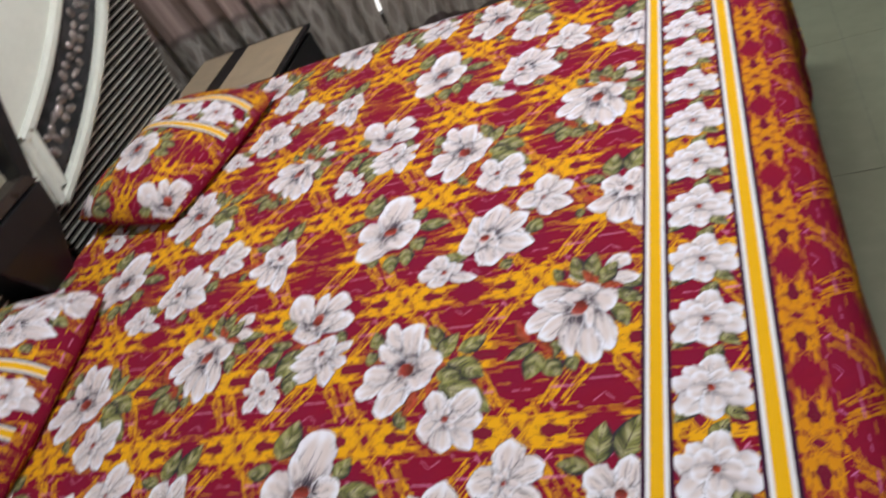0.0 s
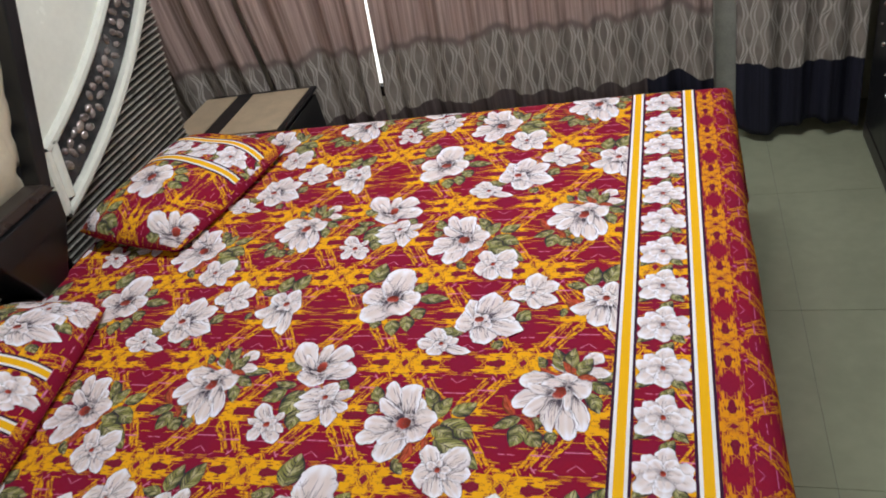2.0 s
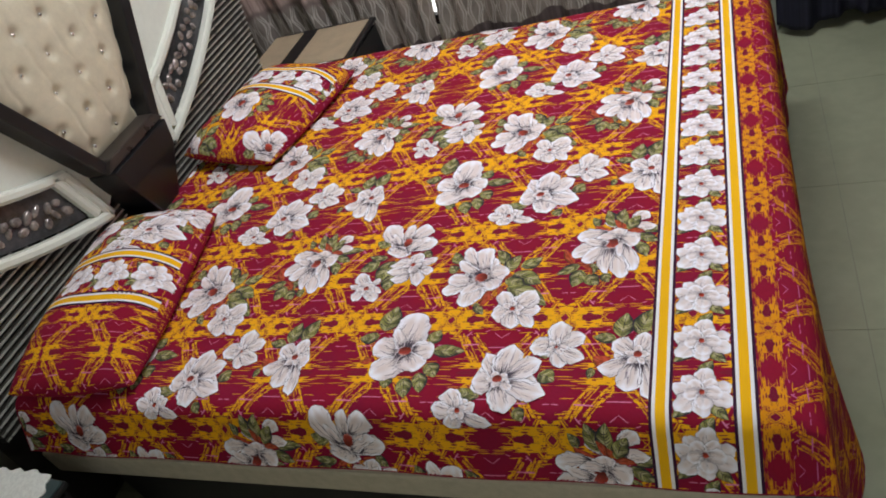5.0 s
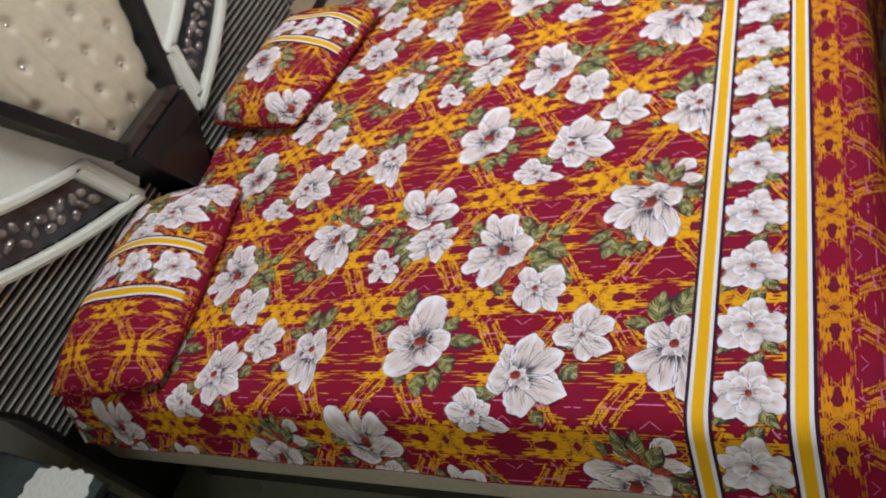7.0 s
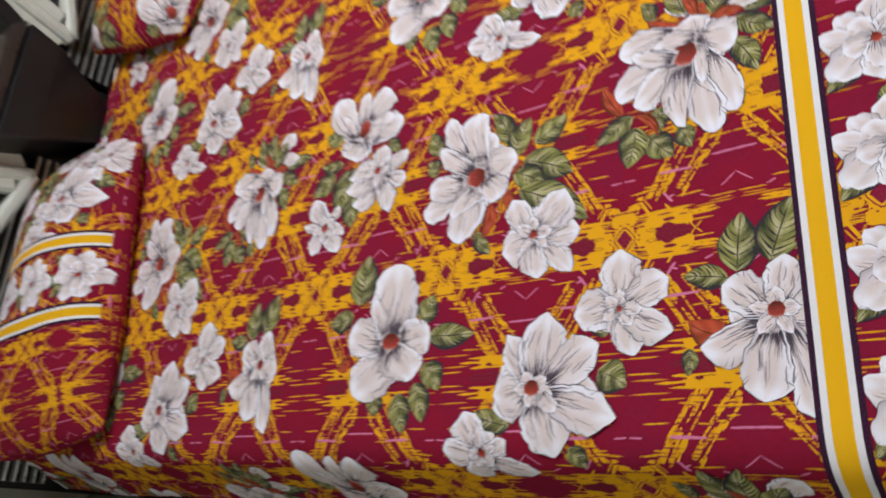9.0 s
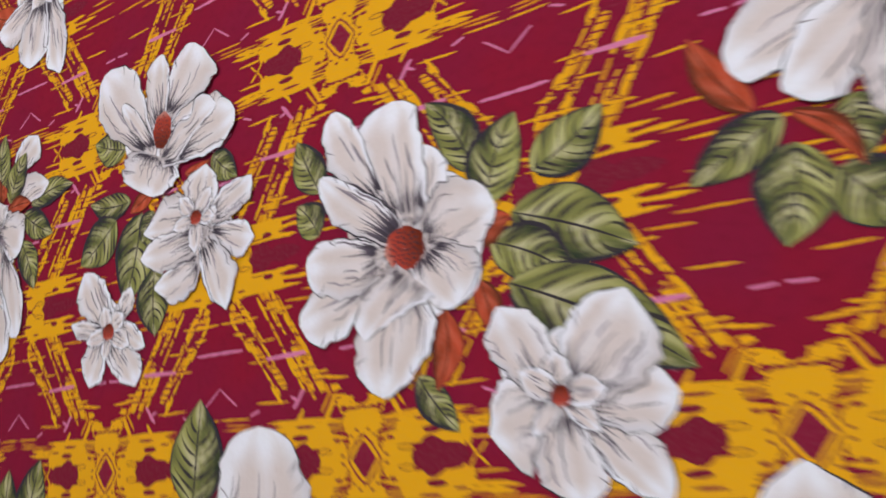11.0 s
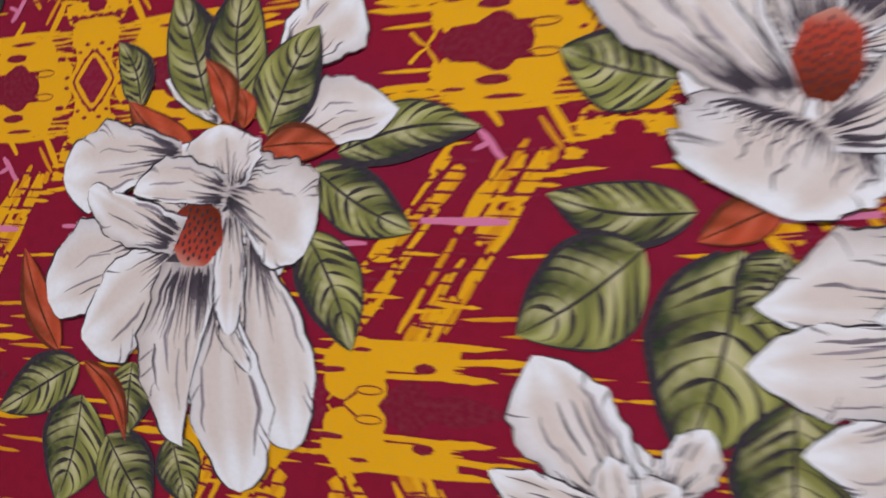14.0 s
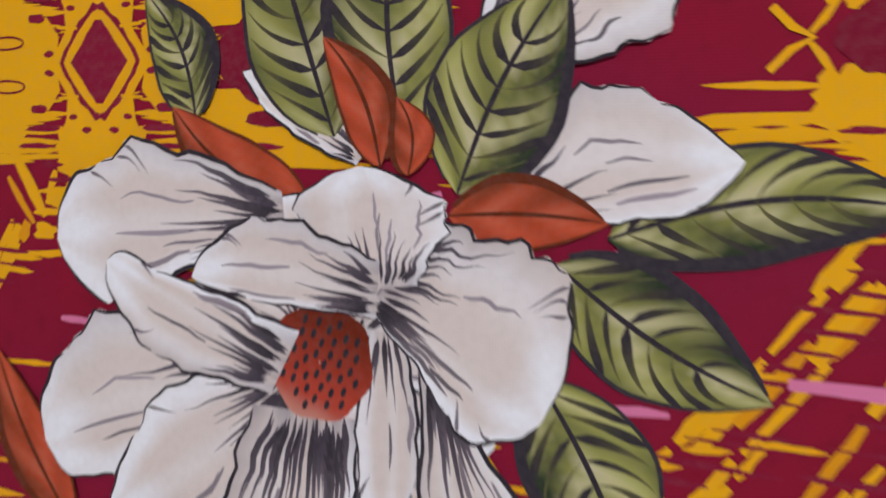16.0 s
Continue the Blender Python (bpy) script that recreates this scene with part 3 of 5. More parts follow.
        for j in range(lines):
            k0 = -0.86 + 1.72 * (j + rng.uniform(0.1, 0.9)) / lines
            s1 = rng.uniform(0.20, 0.62) * (1.1 - 0.3 * abs(k0))
            self.stroke(at, np.linspace(rng.uniform(-0.03, 0.10), s1, 9), k0 * np.linspace(0.80, 1.0, 9) + 0.06 * np.sin(np.linspace(0, 2, 9) + ph[2]), rng.uniform(0.00045, 0.00105) * fine ** 0.5, LINE_INK if rng.rand() < 0.8 else SHADE_INK * 0.6, 0.4, True)
        for j in range(lines // 4):
            k0 = rng.uniform(-0.8, 0.8)
            s0 = rng.uniform(0.3, 0.6)
            self.stroke(at, np.linspace(s0, s0 + rng.uniform(0.15, 0.3), 6), np.full(6, k0), 0.0004 * fine ** 0.5, SHADE_INK)
        for sg in (-1, 1):
            a, b = (0.06, rng.uniform(0.70, 1.0)) if sg == side else (rng.uniform(0.3, 0.6), rng.uniform(0.75, 1.0))
            self.stroke(at, np.linspace(a, b, 16), np.full(16, sg * 0.985), (0.00036 + 0.00006 * tone) * fine ** 0.5, LINE_INK, 0.5)
        self.layer += 1

    def leaf(self, base, tip, wide, bend=0.0, hue="green", veins=7):
        rng = self.rng
        prof = lambda s: np.sin(np.pi * np.clip(s, 0, 1) ** 0.80) ** 0.85 + 0.015
        at, length = self.blade(base, tip, wide, bend, prof, 0.03)
        s, k = np.meshgrid(np.linspace(0, 1, 16), np.linspace(-1, 1, 9), indexing="ij")
        side = rng.choice([-1, 1])
        ph = rng.uniform(0, 6.28, 2)
        if hue == "green":
            a, b, c = MOSS, OLIVE * rng.uniform(0.85, 1.12), CREAM
        else:
            a, b, c = RUST, RED_INK, np.array((0.55, 0.24, 0.16))
        lit = np.clip(0.64 + 0.38 * side * k - 0.55 * np.abs(k) ** 4 + 0.28 * np.sin(s * 15 - np.abs(k) * 5 + ph[0]), 0, 1)
        ink = a + (b - a) * lit[..., None]
        pale = np.clip(np.sin(s * 15 - np.abs(k) * 5 + ph[0]) - 0.15, 0, 1) * np.clip(1.0 - np.abs(k), 0, 1) * (1.1 if hue == "green" else 0.4)
        ink = ink + (c - ink) * pale[..., None]
        self.patch(at(s, k), ink)
        fine = (length / 0.06) ** 0.5
        line = LINE_INK if hue == "green" else RUST * 0.5
        self.stroke(at, np.linspace(0.0, 0.97, 12), np.zeros(12), 0.0007 * fine, line)
        for j in range(veins):
            s0 = 0.06 + 0.74 * j / veins
            for sg in (-1, 1):
                e = np.linspace(1, 0, 7) if rng.rand() < 0.45 else np.linspace(0, 0.9, 7)
                self.stroke(at, s0 + 0.17 * e + 0.08 * e * e, sg * 0.97 * e ** 0.8, rng.uniform(0.0007, 0.0014) * fine, line, 0.4, True, b * 0.45)
        for sg in (-1, 1):
            self.stroke(at, np.linspace(0.03, 0.98, 16), np.full(16, sg * 0.98), 0.0007 * fine * (2.2 if sg == -side else 0.8), line * 1.2, 0.5)
        self.layer += 1

    def heart(self, c, ru, rv, turn=0.0, dots=26):
        """The red cone in the middle of a flower, with its dark seeds."""
        c = np.asarray(c, float)
        ct, st = math.cos(turn), math.sin(turn)
        rot = np.array(((ct, -st), (st, ct)))
        r, a = np.meshgrid(np.linspace(0.02, 1, 6), np.linspace(0, 2 * np.pi, 41), indexing="ij")
        ragged = 1 + 0.035 * np.sin(a * 7 + 1) * r
        loc = np.stack([ru * r * ragged * np.cos(a), rv * r * ragged * np.sin(a)], -1)
        lit = np.clip(0.55 - 0.75 * np.sin(a) * r, 0, 1)
        ink = RED_INK * 0.25 + (np.array((0.46, 0.055, 0.032)) - RED_INK * 0.25) * lit[..., None]
        pale = np.clip(-np.sin(a) * r - 0.62, 0, 1) * 1.8
        ink = ink + (np.array((0.62, 0.36, 0.30)) - ink) * np.clip(pale, 0, 1)[..., None]
        self.patch(c + loc @ rot.T, ink)
        for j in range(dots):
            rr, aa = 0.82 * math.sqrt((j + 0.5) / dots), j * 2.39996
            p = c + rot @ np.array((ru * rr * math.cos(aa), rv * rr * math.sin(aa)))
            b = np.linspace(0, 2 * np.pi, 8)
            w = 0.065 * min(ru, rv)
            ring = p + np.stack([w * 0.8 * np.cos(b), w * 1.5 * np.sin(b)], -1) @ rot.T
            self.patch(np.stack([np.broadcast_to(p, ring.shape), ring], 0), np.broadcast_to(LINE_INK, (2, 8, 3)), self.layer + 0.5)
        self.layer += 1

    def bloom(self, c, radius, turn, petals=6, seed=0, squash=1.0, red=0.0, tone=0.4, point=0.3):
        """A whole open flower: outer petals, inner petals and a small heart."""
        c = np.asarray(c, float)
        rng = np.random.RandomState(seed)
        self.rng = np.random.RandomState(seed + 500)
        for ring, (n, r0) in enumerate(((petals, 1.0), (max(3, petals - 2), 0.66))):
            for j in range(n):
                a = turn + 2 * np.pi * (j + 0.5 * ring) / n + rng.uniform(-0.18, 0.18)
                d = np.array((math.cos(a), math.sin(a) * squash))
                r = radius * r0 * rng.uniform(0.86, 1.10)
                self.petal(c + d * radius * 0.05, c + d * r, r * math.sin(np.pi / n) * rng.uniform(0.95, 1.15), rng.uniform(-0.06, 0.06), 8, tone, point)
        if red:
            self.heart(c, red * 0.8, red, turn, 12)


def print_on(art, place, offset, parent, origin, keep=None, turn=None):
    """Lays the pieces of a drawing on cloth. place: (u, v, lift) to points; offset: where its own origin goes; keep: a test on (u, v)."""
    for piece in art:
        print_piece(piece, place, offset, parent, origin, keep, turn)


def print_piece(piece, place, offset, parent, origin, keep, turn):
    name, uv, layer, ink, quads = piece
    if turn is not None:
        uv = uv @ np.array(turn).T
        if np.linalg.det(np.array(turn)) < 0:
            quads = quads[:, ::-1]
    uv = uv + np.asarray(offset)
    if keep is not None:
        ok = keep(uv[:, 0], uv[:, 1])
        quads = quads[ok[quads].all(1)]
        if not len(quads):
            return None
        used = np.unique(quads)
        back = np.zeros(len(uv), dtype=np.int64)
        back[used] = np.arange(len(used))
        uv, layer, ink, quads = uv[used], layer[used], ink[used], back[quads]
    pos = place(uv[:, 0], uv[:, 1], 0.0010 + layer * STEP) - np.asarray(origin)
    me = bpy.data.meshes.new(name)
    me.from_pydata(pos.tolist(), [], quads.tolist())
    col = me.color_attributes.new("ink", "FLOAT_COLOR", "POINT")
    col.data.foreach_set("color", np.concatenate([ink, np.ones((len(ink), 1))], 1).astype(np.float32).ravel())
    lay_uv = me.uv_layers.new(name="cloth")
    loops = np.zeros(len(me.loops), dtype=np.int32)
    me.loops.foreach_get("vertex_index", loops)
    lay_uv.data.foreach_set("uv", uv[loops].astype(np.float32).ravel())
    me.materials.append(INK)
    me.shade_smooth()
    ob = new(name, me)
    ob.parent = parent
    return ob


# ---- the brush marks: a quarter of the lattice, mirrored over the whole cloth ----
MARK, MARK_DEEP, GROUND, GROUND_DEEP, PINK_INK = np.array(YELLOW), np.array((0.70, 0.29, 0.006)), np.array(MAROON), np.array((0.195, 0.009, 0.03)), np.array(PINK)


class Marks(Art):
    """Dry brush strokes in millimetres: medallion at (0, 0), star at (126, 144)."""

    def brush(self, x0, y0, x1, y1, w, ink=MARK, level=1.0, blunt=0.35, n=6):
        """One stroke of half width w, with uneven sides; blunt: how much of that width its ends keep."""
        e = np.linspace(0, 1, n)
        end = blunt + (1 - blunt) * np.minimum(1, 4.2 * np.minimum(e, 1 - e))
        d = np.array((x1 - x0, y1 - y0), float)
        m = np.array((-d[1], d[0])) / np.hypot(*d)
        c = np.array((x0, y0)) + d * e[:, None]
        lo = c - m * (w * end * self.rng.uniform(0.65, 1.25, n))[:, None]
        hi = c + m * (w * end * self.rng.uniform(0.65, 1.25, n))[:, None]
        g = np.stack([lo, hi], 1) / 1000
        self.patch(g, np.broadcast_to(ink, g.shape[:2] + (3,)), level)

    def blot(self, x, y, rx, ry, ink=MARK, level=1.0, corner=2.0, ragged=0.1, n=26, ring=0.0):
        """A filled spot (corner 1: diamond, 2: oval, 4: box) or, with ring, its outline of that width."""
        a = np.linspace(0, 2 * np.pi, n + 1)
        r = (np.abs(np.cos(a)) ** corner + np.abs(np.sin(a)) ** corner) ** (-1 / corner)
        k = 1 + ragged * self.rng.uniform(-1, 1, n + 1)
        k[-1] = k[0]
        edge = np.stack([x + rx * r * k * np.cos(a), y + ry * r * k * np.sin(a)], -1)
        if ring:
            inner = np.stack([x + max(rx - ring, 0.1) * r * np.cos(a), y + max(ry - ring, 0.1) * r * np.sin(a)], -1)
        else:
            inner = np.broadcast_to(np.array((x, y), float), edge.shape)
        g = np.stack([inner, edge]) / 1000
        self.patch(g, np.broadcast_to(ink, g.shape[:2] + (3,)), level)

    def dry(self, x0, x1, y0, y1, n, w, fray, ink=MARK, level=1.0):
        """Many level strokes that fill a field and fray at both ends."""
        for k in range(n):
            y = y0 + (y1 - y0) * (k + self.rng.uniform(0.2, 0.8)) / n
            self.brush(x0 + fray * self.rng.uniform(-1, 0.6), y, x1 + fray * self.rng.uniform(-0.6, 1), y + self.rng.uniform(-0.6, 0.6), w * self.rng.uniform(0.6, 1.3), ink, level, 0.15)

    def bundle(self, x0, y0, x1, y1, wide, seed):
        """A slanting sheaf of strokes, broken up and crossed by thin level gaps."""
        rng = np.random.RandomState(seed)
        d = np.array((x1 - x0, y1 - y0), float)
        long = np.hypot(*d)
        d /= long
        m = np.array((-d[1], d[0]))
        for row in np.arange(-wide, wide + 0.1, 2.3):
            at = rng.uniform(-6, 4)
            while at < long - 2:
                run = rng.uniform(6, 26)
                if rng.rand() < 0.64:
                    p = np.array((x0, y0)) + d * at + m * (row + rng.uniform(-0.5, 0.5))
                    q = p + d * min(run, long - at + rng.uniform(0, 5))
                    self.brush(*p, *q, rng.uniform(1.0, 2.1), MARK if rng.rand() < 0.8 else MARK_DEEP, 1.0, 0.7, 5)
                at += run + rng.uniform(0.8, 2.4)
        for k in range(int(long / 5.0)):
            c = np.array((x0, y0)) + d * (k * 5.0 + rng.uniform(0, 2.5)) + m * rng.uniform(-wide, wide) * 0.6
            run = rng.uniform(4, 12)
            self.brush(c[0] - run, c[1] + 0.5, c[0] + run, c[1] - 0.5, rng.uniform(0.3, 0.75), GROUND, 3.0, 0.3, 5)
            if rng.rand() < 0.30:
                self.brush(c[0], c[1] + 1.5, c[0] + rng.choice((-1, 1)) * rng.uniform(9, 20), c[1] + 2.2, 0.8, MARK, 1.0, 0.1, 5)


def lattice_quarter():
    a = Marks(11)
    # the medallion: cap, side lobes and the level strokes that tie them to the ring of the dark heart
    a.blot(0, 24, 16, 7.5, MARK, 1, 3.2, 0.10, 30)
    a.blot(0, 17, 12, 9, MARK, 1.3, 4, 0.05)
    a.blot(25, 0, 11, 13, MARK, 1, 3, 0.10)
    a.dry(14, 36, 4, 27, 9, 1.15, 6)
    a.brush(-2, 33.5, 22, 35, 1.1)
    for x in (4, 10, 16):
        a.brush(x, 29, x + 3, 38, 1.2, MARK, 1, 0.5, 5)
    a.blot(12, 37.5, 7, 3.0, MARK, 1, 2, 0.25)
    a.blot(0, 0, 17.0, 19.0, MARK, 1.6, 1.15, 0.03)
    a.blot(0, 0, 13.6, 16.0, GROUND, 2.4, 1.2, 0.05, 26, 1.7)
    for x, y in ((4.5, 18.0), (9.0, 14.5), (13.5, 9.0), (17.0, 2.6)):
        a.blot(x, y, 1.5, 0.9, GROUND, 2.6, 2, 0.2, 8)
    a.blot(0, 0, 9.4, 12.4, GROUND, 2.8, 1.0, 0.02)
    a.blot(0, 0, 10.8, 14.0, MARK, 3.2, 1.0, 0.02, 24, 1.4)
    a.brush(7, 9, 14, 9.5, 0.6, MARK, 3.2, 0.6, 4)
    for x, y, rx, ry in ((20, 17.5, 6, 0.9), (21, 12.3, 3.0, 1.2), (23, 22.3, 6, 0.8), (17, 27.5, 4, 0.9), (10, 31.6, 9, 0.8)):
        a.blot(x, y, rx, ry, GROUND, 2.6, 2, 0.18, 14)
    a.blot(32, 6, 6.5, 2.0, GROUND_DEEP, 2.6, 2, 0.02, 22, 0.6)
    # the lobe over the dark hexagon, and its frayed end
    a.blot(49, 16, 23, 8.5, MARK, 1, 4, 0.10, 34)
    a.dry(28, 74, 9, 27, 11, 1.2, 9)
    a.blot(72, 13, 7, 7, MARK, 1, 2, 0.2)
    a.brush(70, 15.5, 108, 17.5, 1.5, MARK, 1, 0.05, 8)
    a.brush(72, 19, 104, 21, 1.9, MARK, 1, 0.05, 8)
    a.brush(74, 9.5, 100, 9.2, 0.9, MARK, 1, 0.05, 8)
    a.brush(78, 23.5, 124, 24.5, 0.8, MARK_DEEP, 1, 0.05, 8)
    a.brush(96, 26.5, 122, 27.8, 0.7, MARK_DEEP, 1, 0.05, 6)
    a.blot(50, 0, 15, 12.5, GROUND_DEEP, 2.2, 1.3, 0.05)
    a.blot(66, 0, 9, 7.5, GROUND_DEEP, 2.2, 1.8, 0.08)
    a.blot(52, 15.5, 7, 2.0, GROUND_DEEP, 2.5, 2, 0.1, 18)
    a.blot(47, 22.3, 8, 0.95, GROUND, 2.5, 2, 0.15, 16)
    a.blot(68, 18.5, 5, 0.8, GROUND, 2.5, 2, 0.2, 12)
    a.brush(75, -6.5, 87, 6.5, 0.95, MARK, 3.0, 0.7, 4)
    a.brush(73, 10, 79.5, 1, 0.9, MARK, 3.0, 0.7, 4)
    # short slanting strokes under the lobe
    a.brush(30, 26, 20, 42, 2.0, MARK, 1, 0.5)
    a.brush(33, 31, 24, 44, 1.1, MARK_DEEP, 1, 0.5)
    a.brush(55, 25, 48, 34, 1.5, MARK, 1, 0.6)
    a.brush(12, 40, 24, 41, 1.0)
    a.blot(20, 46, 4, 2.2, MARK, 1, 2, 0.3, 14)
    # the two sheaves towards the star
    a.bundle(36, 44, 80, 118, 8.0, 21)
    a.bundle(64, 46, 114, 114, 7.0, 22)
    for x0, y0, x1, w in ((8, 52, 30, 1.0), (60, 40, 92, 0.9), (16, 84, 44, 0.8), (34, 108, 62, 1.0), (100, 100, 127, 0.8), (2, 114, 46, 0.9), (96, 31, 127, 0.7)):
        a.brush(x0, y0, x1, y0 + 0.8, w, MARK_DEEP if x0 % 4 else MARK, 1, 0.08, 7)
    # the star where four sheaves meet
    a.blot(85, 124, 22, 5.5, MARK, 1, 4, 0.14, 34)
    a.blot(107, 130, 14, 12, MARK, 1, 2.6, 0.12)
    a.blot(102, 138, 10, 8, MARK, 1, 2.5, 0.06)
    a.dry(62, 122, 118, 132, 8, 1.25, 9)
    a.brush(84, 121, 44, 119.5, 1.2, MARK, 1, 0.05, 8)
    a.brush(80, 125.5, 30, 124.5, 1.6, MARK, 1, 0.05, 9)
    a.brush(78, 130.5, 47, 132, 1.6, MARK, 1, 0.05, 8)
    a.brush(46, 128.5, 4, 128.5, 0.9, MARK_DEEP, 1, 0.05, 8)
    a.brush(36, 135, -3, 135.5, 0.8, MARK, 1, 0.05, 8)
    a.brush(112, 124, 127, 123, 1.1)
    a.blot(82, 144, 14, 12, GROUND_DEEP, 2.2, 1.15, 0.04)
    a.blot(63, 144, 18, 6.5, GROUND_DEEP, 2.2, 1.6, 0.08)
    a.blot(76, 128.5, 4.5, 2.2, GROUND_DEEP, 2.5, 1.6, 0.12, 16)
    a.blot(117, 130.5, 7, 1.3, GROUND, 2.5, 2, 0.2, 14)
    a.blot(103, 122, 4, 0.9, GROUND, 2.5, 2, 0.2, 12)
    a.blot(126, 140, 8, 9, GROUND, 2.2, 1.1, 0.03)
    a.blot(99.5, 138, 6, 2.0, GROUND_DEEP, 2.5, 2, 0.02, 22, 0.6)
    a.brush(105, 139, 112, 144, 0.6, GROUND_DEEP, 2.5, 0.8, 4)
    a.brush(118, 143, 111, 134, 0.7, MARK, 3.0, 0.8, 4)
    # pink dashes
    for x0, y0, x1, y1, w in ((44, 71.5, 80, 70.5, 1.5), (103, 79.5, 127, 79.5, 1.2), (57, 35, 47, 47, 1.5), (126.5, 54, 110, 41, 0.9), (52, 40, 59, 43, 1.0), (2, 71, 15, 70.5, 1.0), (88, 36, 97, 33, 0.9)):
        a.brush(x0, y0, x1, y1, w, PINK_INK, 3.4, 0.7, 5)
    # cut at the mirror lines, and every mark a hair above the ones before it
    order = sorted(range(len(a.uv)), key=lambda k: (a.lay[k][0], k))
    for rank, k in enumerate(order):
        a.lay[k] = np.full(len(a.lay[k]), 0.0002 + rank * 0.0000016)
        a.uv[k] = np.stack([np.clip(a.uv[k][:, 0], 0.0, HALF_X), np.clip(a.uv[k][:, 1], 0.0, HALF_Y)], 1)
    name, uv, lift, ink, quads = a.pieces()[0]
    p, q = uv[quads], uv[np.roll(quads, -1, 1)]
    area = np.abs((p[..., 0] * q[..., 1] - q[..., 0] * p[..., 1]).sum(1))
    return uv, lift, ink, quads[area > 1e-9]


QUARTER = lattice_quarter()


def brush_marks(place, parent, origin, u0, v0, u1, v1, middle, size=(1.0, 1.0), turned=False, tint=(1.0, 1.0, 1.0)):
    """The mirrored lattice over the cloth from (u0, v0) to (u1, v1), round the medallion at middle, as one printed layer."""
    uv, lift, ink, quads = QUARTER
    hx, hy = HALF_X * size[0], HALF_Y * size[1]
    cu, cv, cl, ci, cq, count = [], [], [], [], [], 0
    wide, high = (hy, hx) if turned else (hx, hy)
    for i in range(math.floor((u0 - middle[0]) / wide), math.ceil((u1 - middle[0]) / wide)):
        for j in range(math.floor((v0 - middle[1]) / high), math.ceil((v1 - middle[1]) / high)):
            p, q = uv[:, 0] * size[0], uv[:, 1] * size[1]
            p, q = (q, p) if turned else (p, q)
            u = middle[0] + (i * wide + p if i % 2 == 0 else (i + 1) * wide - p)
            v = middle[1] + (j * high + q if j % 2 == 0 else (j + 1) * high - q)
            ok = (u > u0) & (u < u1) & (v > v0) & (v < v1)
            keep = quads[ok[quads].any(1)]
            if not len(keep):
                continue
            u, v = np.clip(u, u0, u1), np.clip(v, v0, v1)
            flip = (i + j + turned) % 2
            used = np.unique(keep)
            back = np.zeros(len(uv), dtype=np.int64)
            back[used] = np.arange(len(used)) + count
            cu.append(u[used])
            cv.append(v[used])
            cl.append(lift[used])
            ci.append(ink[used])
            cq.append(back[keep][:, ::-1] if flip else back[keep])
            count += len(used)
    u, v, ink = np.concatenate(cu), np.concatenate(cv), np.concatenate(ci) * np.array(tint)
    me = bpy.data.meshes.new("brush_print")
    me.from_pydata((place(u, v, np.concatenate(cl)) - np.asarray(origin)).tolist(), [], np.concatenate(cq).tolist())
    col = me.color_attributes.new("ink", "FLOAT_COLOR", "POINT")
    col.data.foreach_set("color", np.concatenate([ink, np.ones((len(ink), 1))], 1).astype(np.float32).ravel())
    lay_uv = me.uv_layers.new(name="cloth")
    loops = np.zeros(len(me.loops), dtype=np.int32)
    me.loops.foreach_get("vertex_index", loops)
    lay_uv.data.foreach_set("uv", np.stack([u, v], 1)[loops].astype(np.float32).ravel())
    me.materials.append(INK)
    me.shade_smooth()
    ob = new("brush_print", me)
    ob.parent = parent
    return tagged(ob, "ragged yellow and pink brush marks printed on maroon", kind="stuff")


brush_marks(lay, sheet, SHIFT, U0 + 0.005, V0 + 0.003, 1.845, V1 - 0.02, (CELL_X0, CELL_Y0))
# past the border the print turns round and grows smaller
HEM_SIZE, HEM_U, HEM_V = (0.759, 0.74), 1.906, 0.321
# the tint makes its yellow more orange and puts the foot end's shade into the ink
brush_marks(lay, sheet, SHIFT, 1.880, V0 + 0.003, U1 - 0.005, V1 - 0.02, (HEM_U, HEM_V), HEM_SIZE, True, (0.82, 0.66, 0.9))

# ---- the six bunches of flowers in one repeat of the print ----
TX, TY = 0.771, 0.575


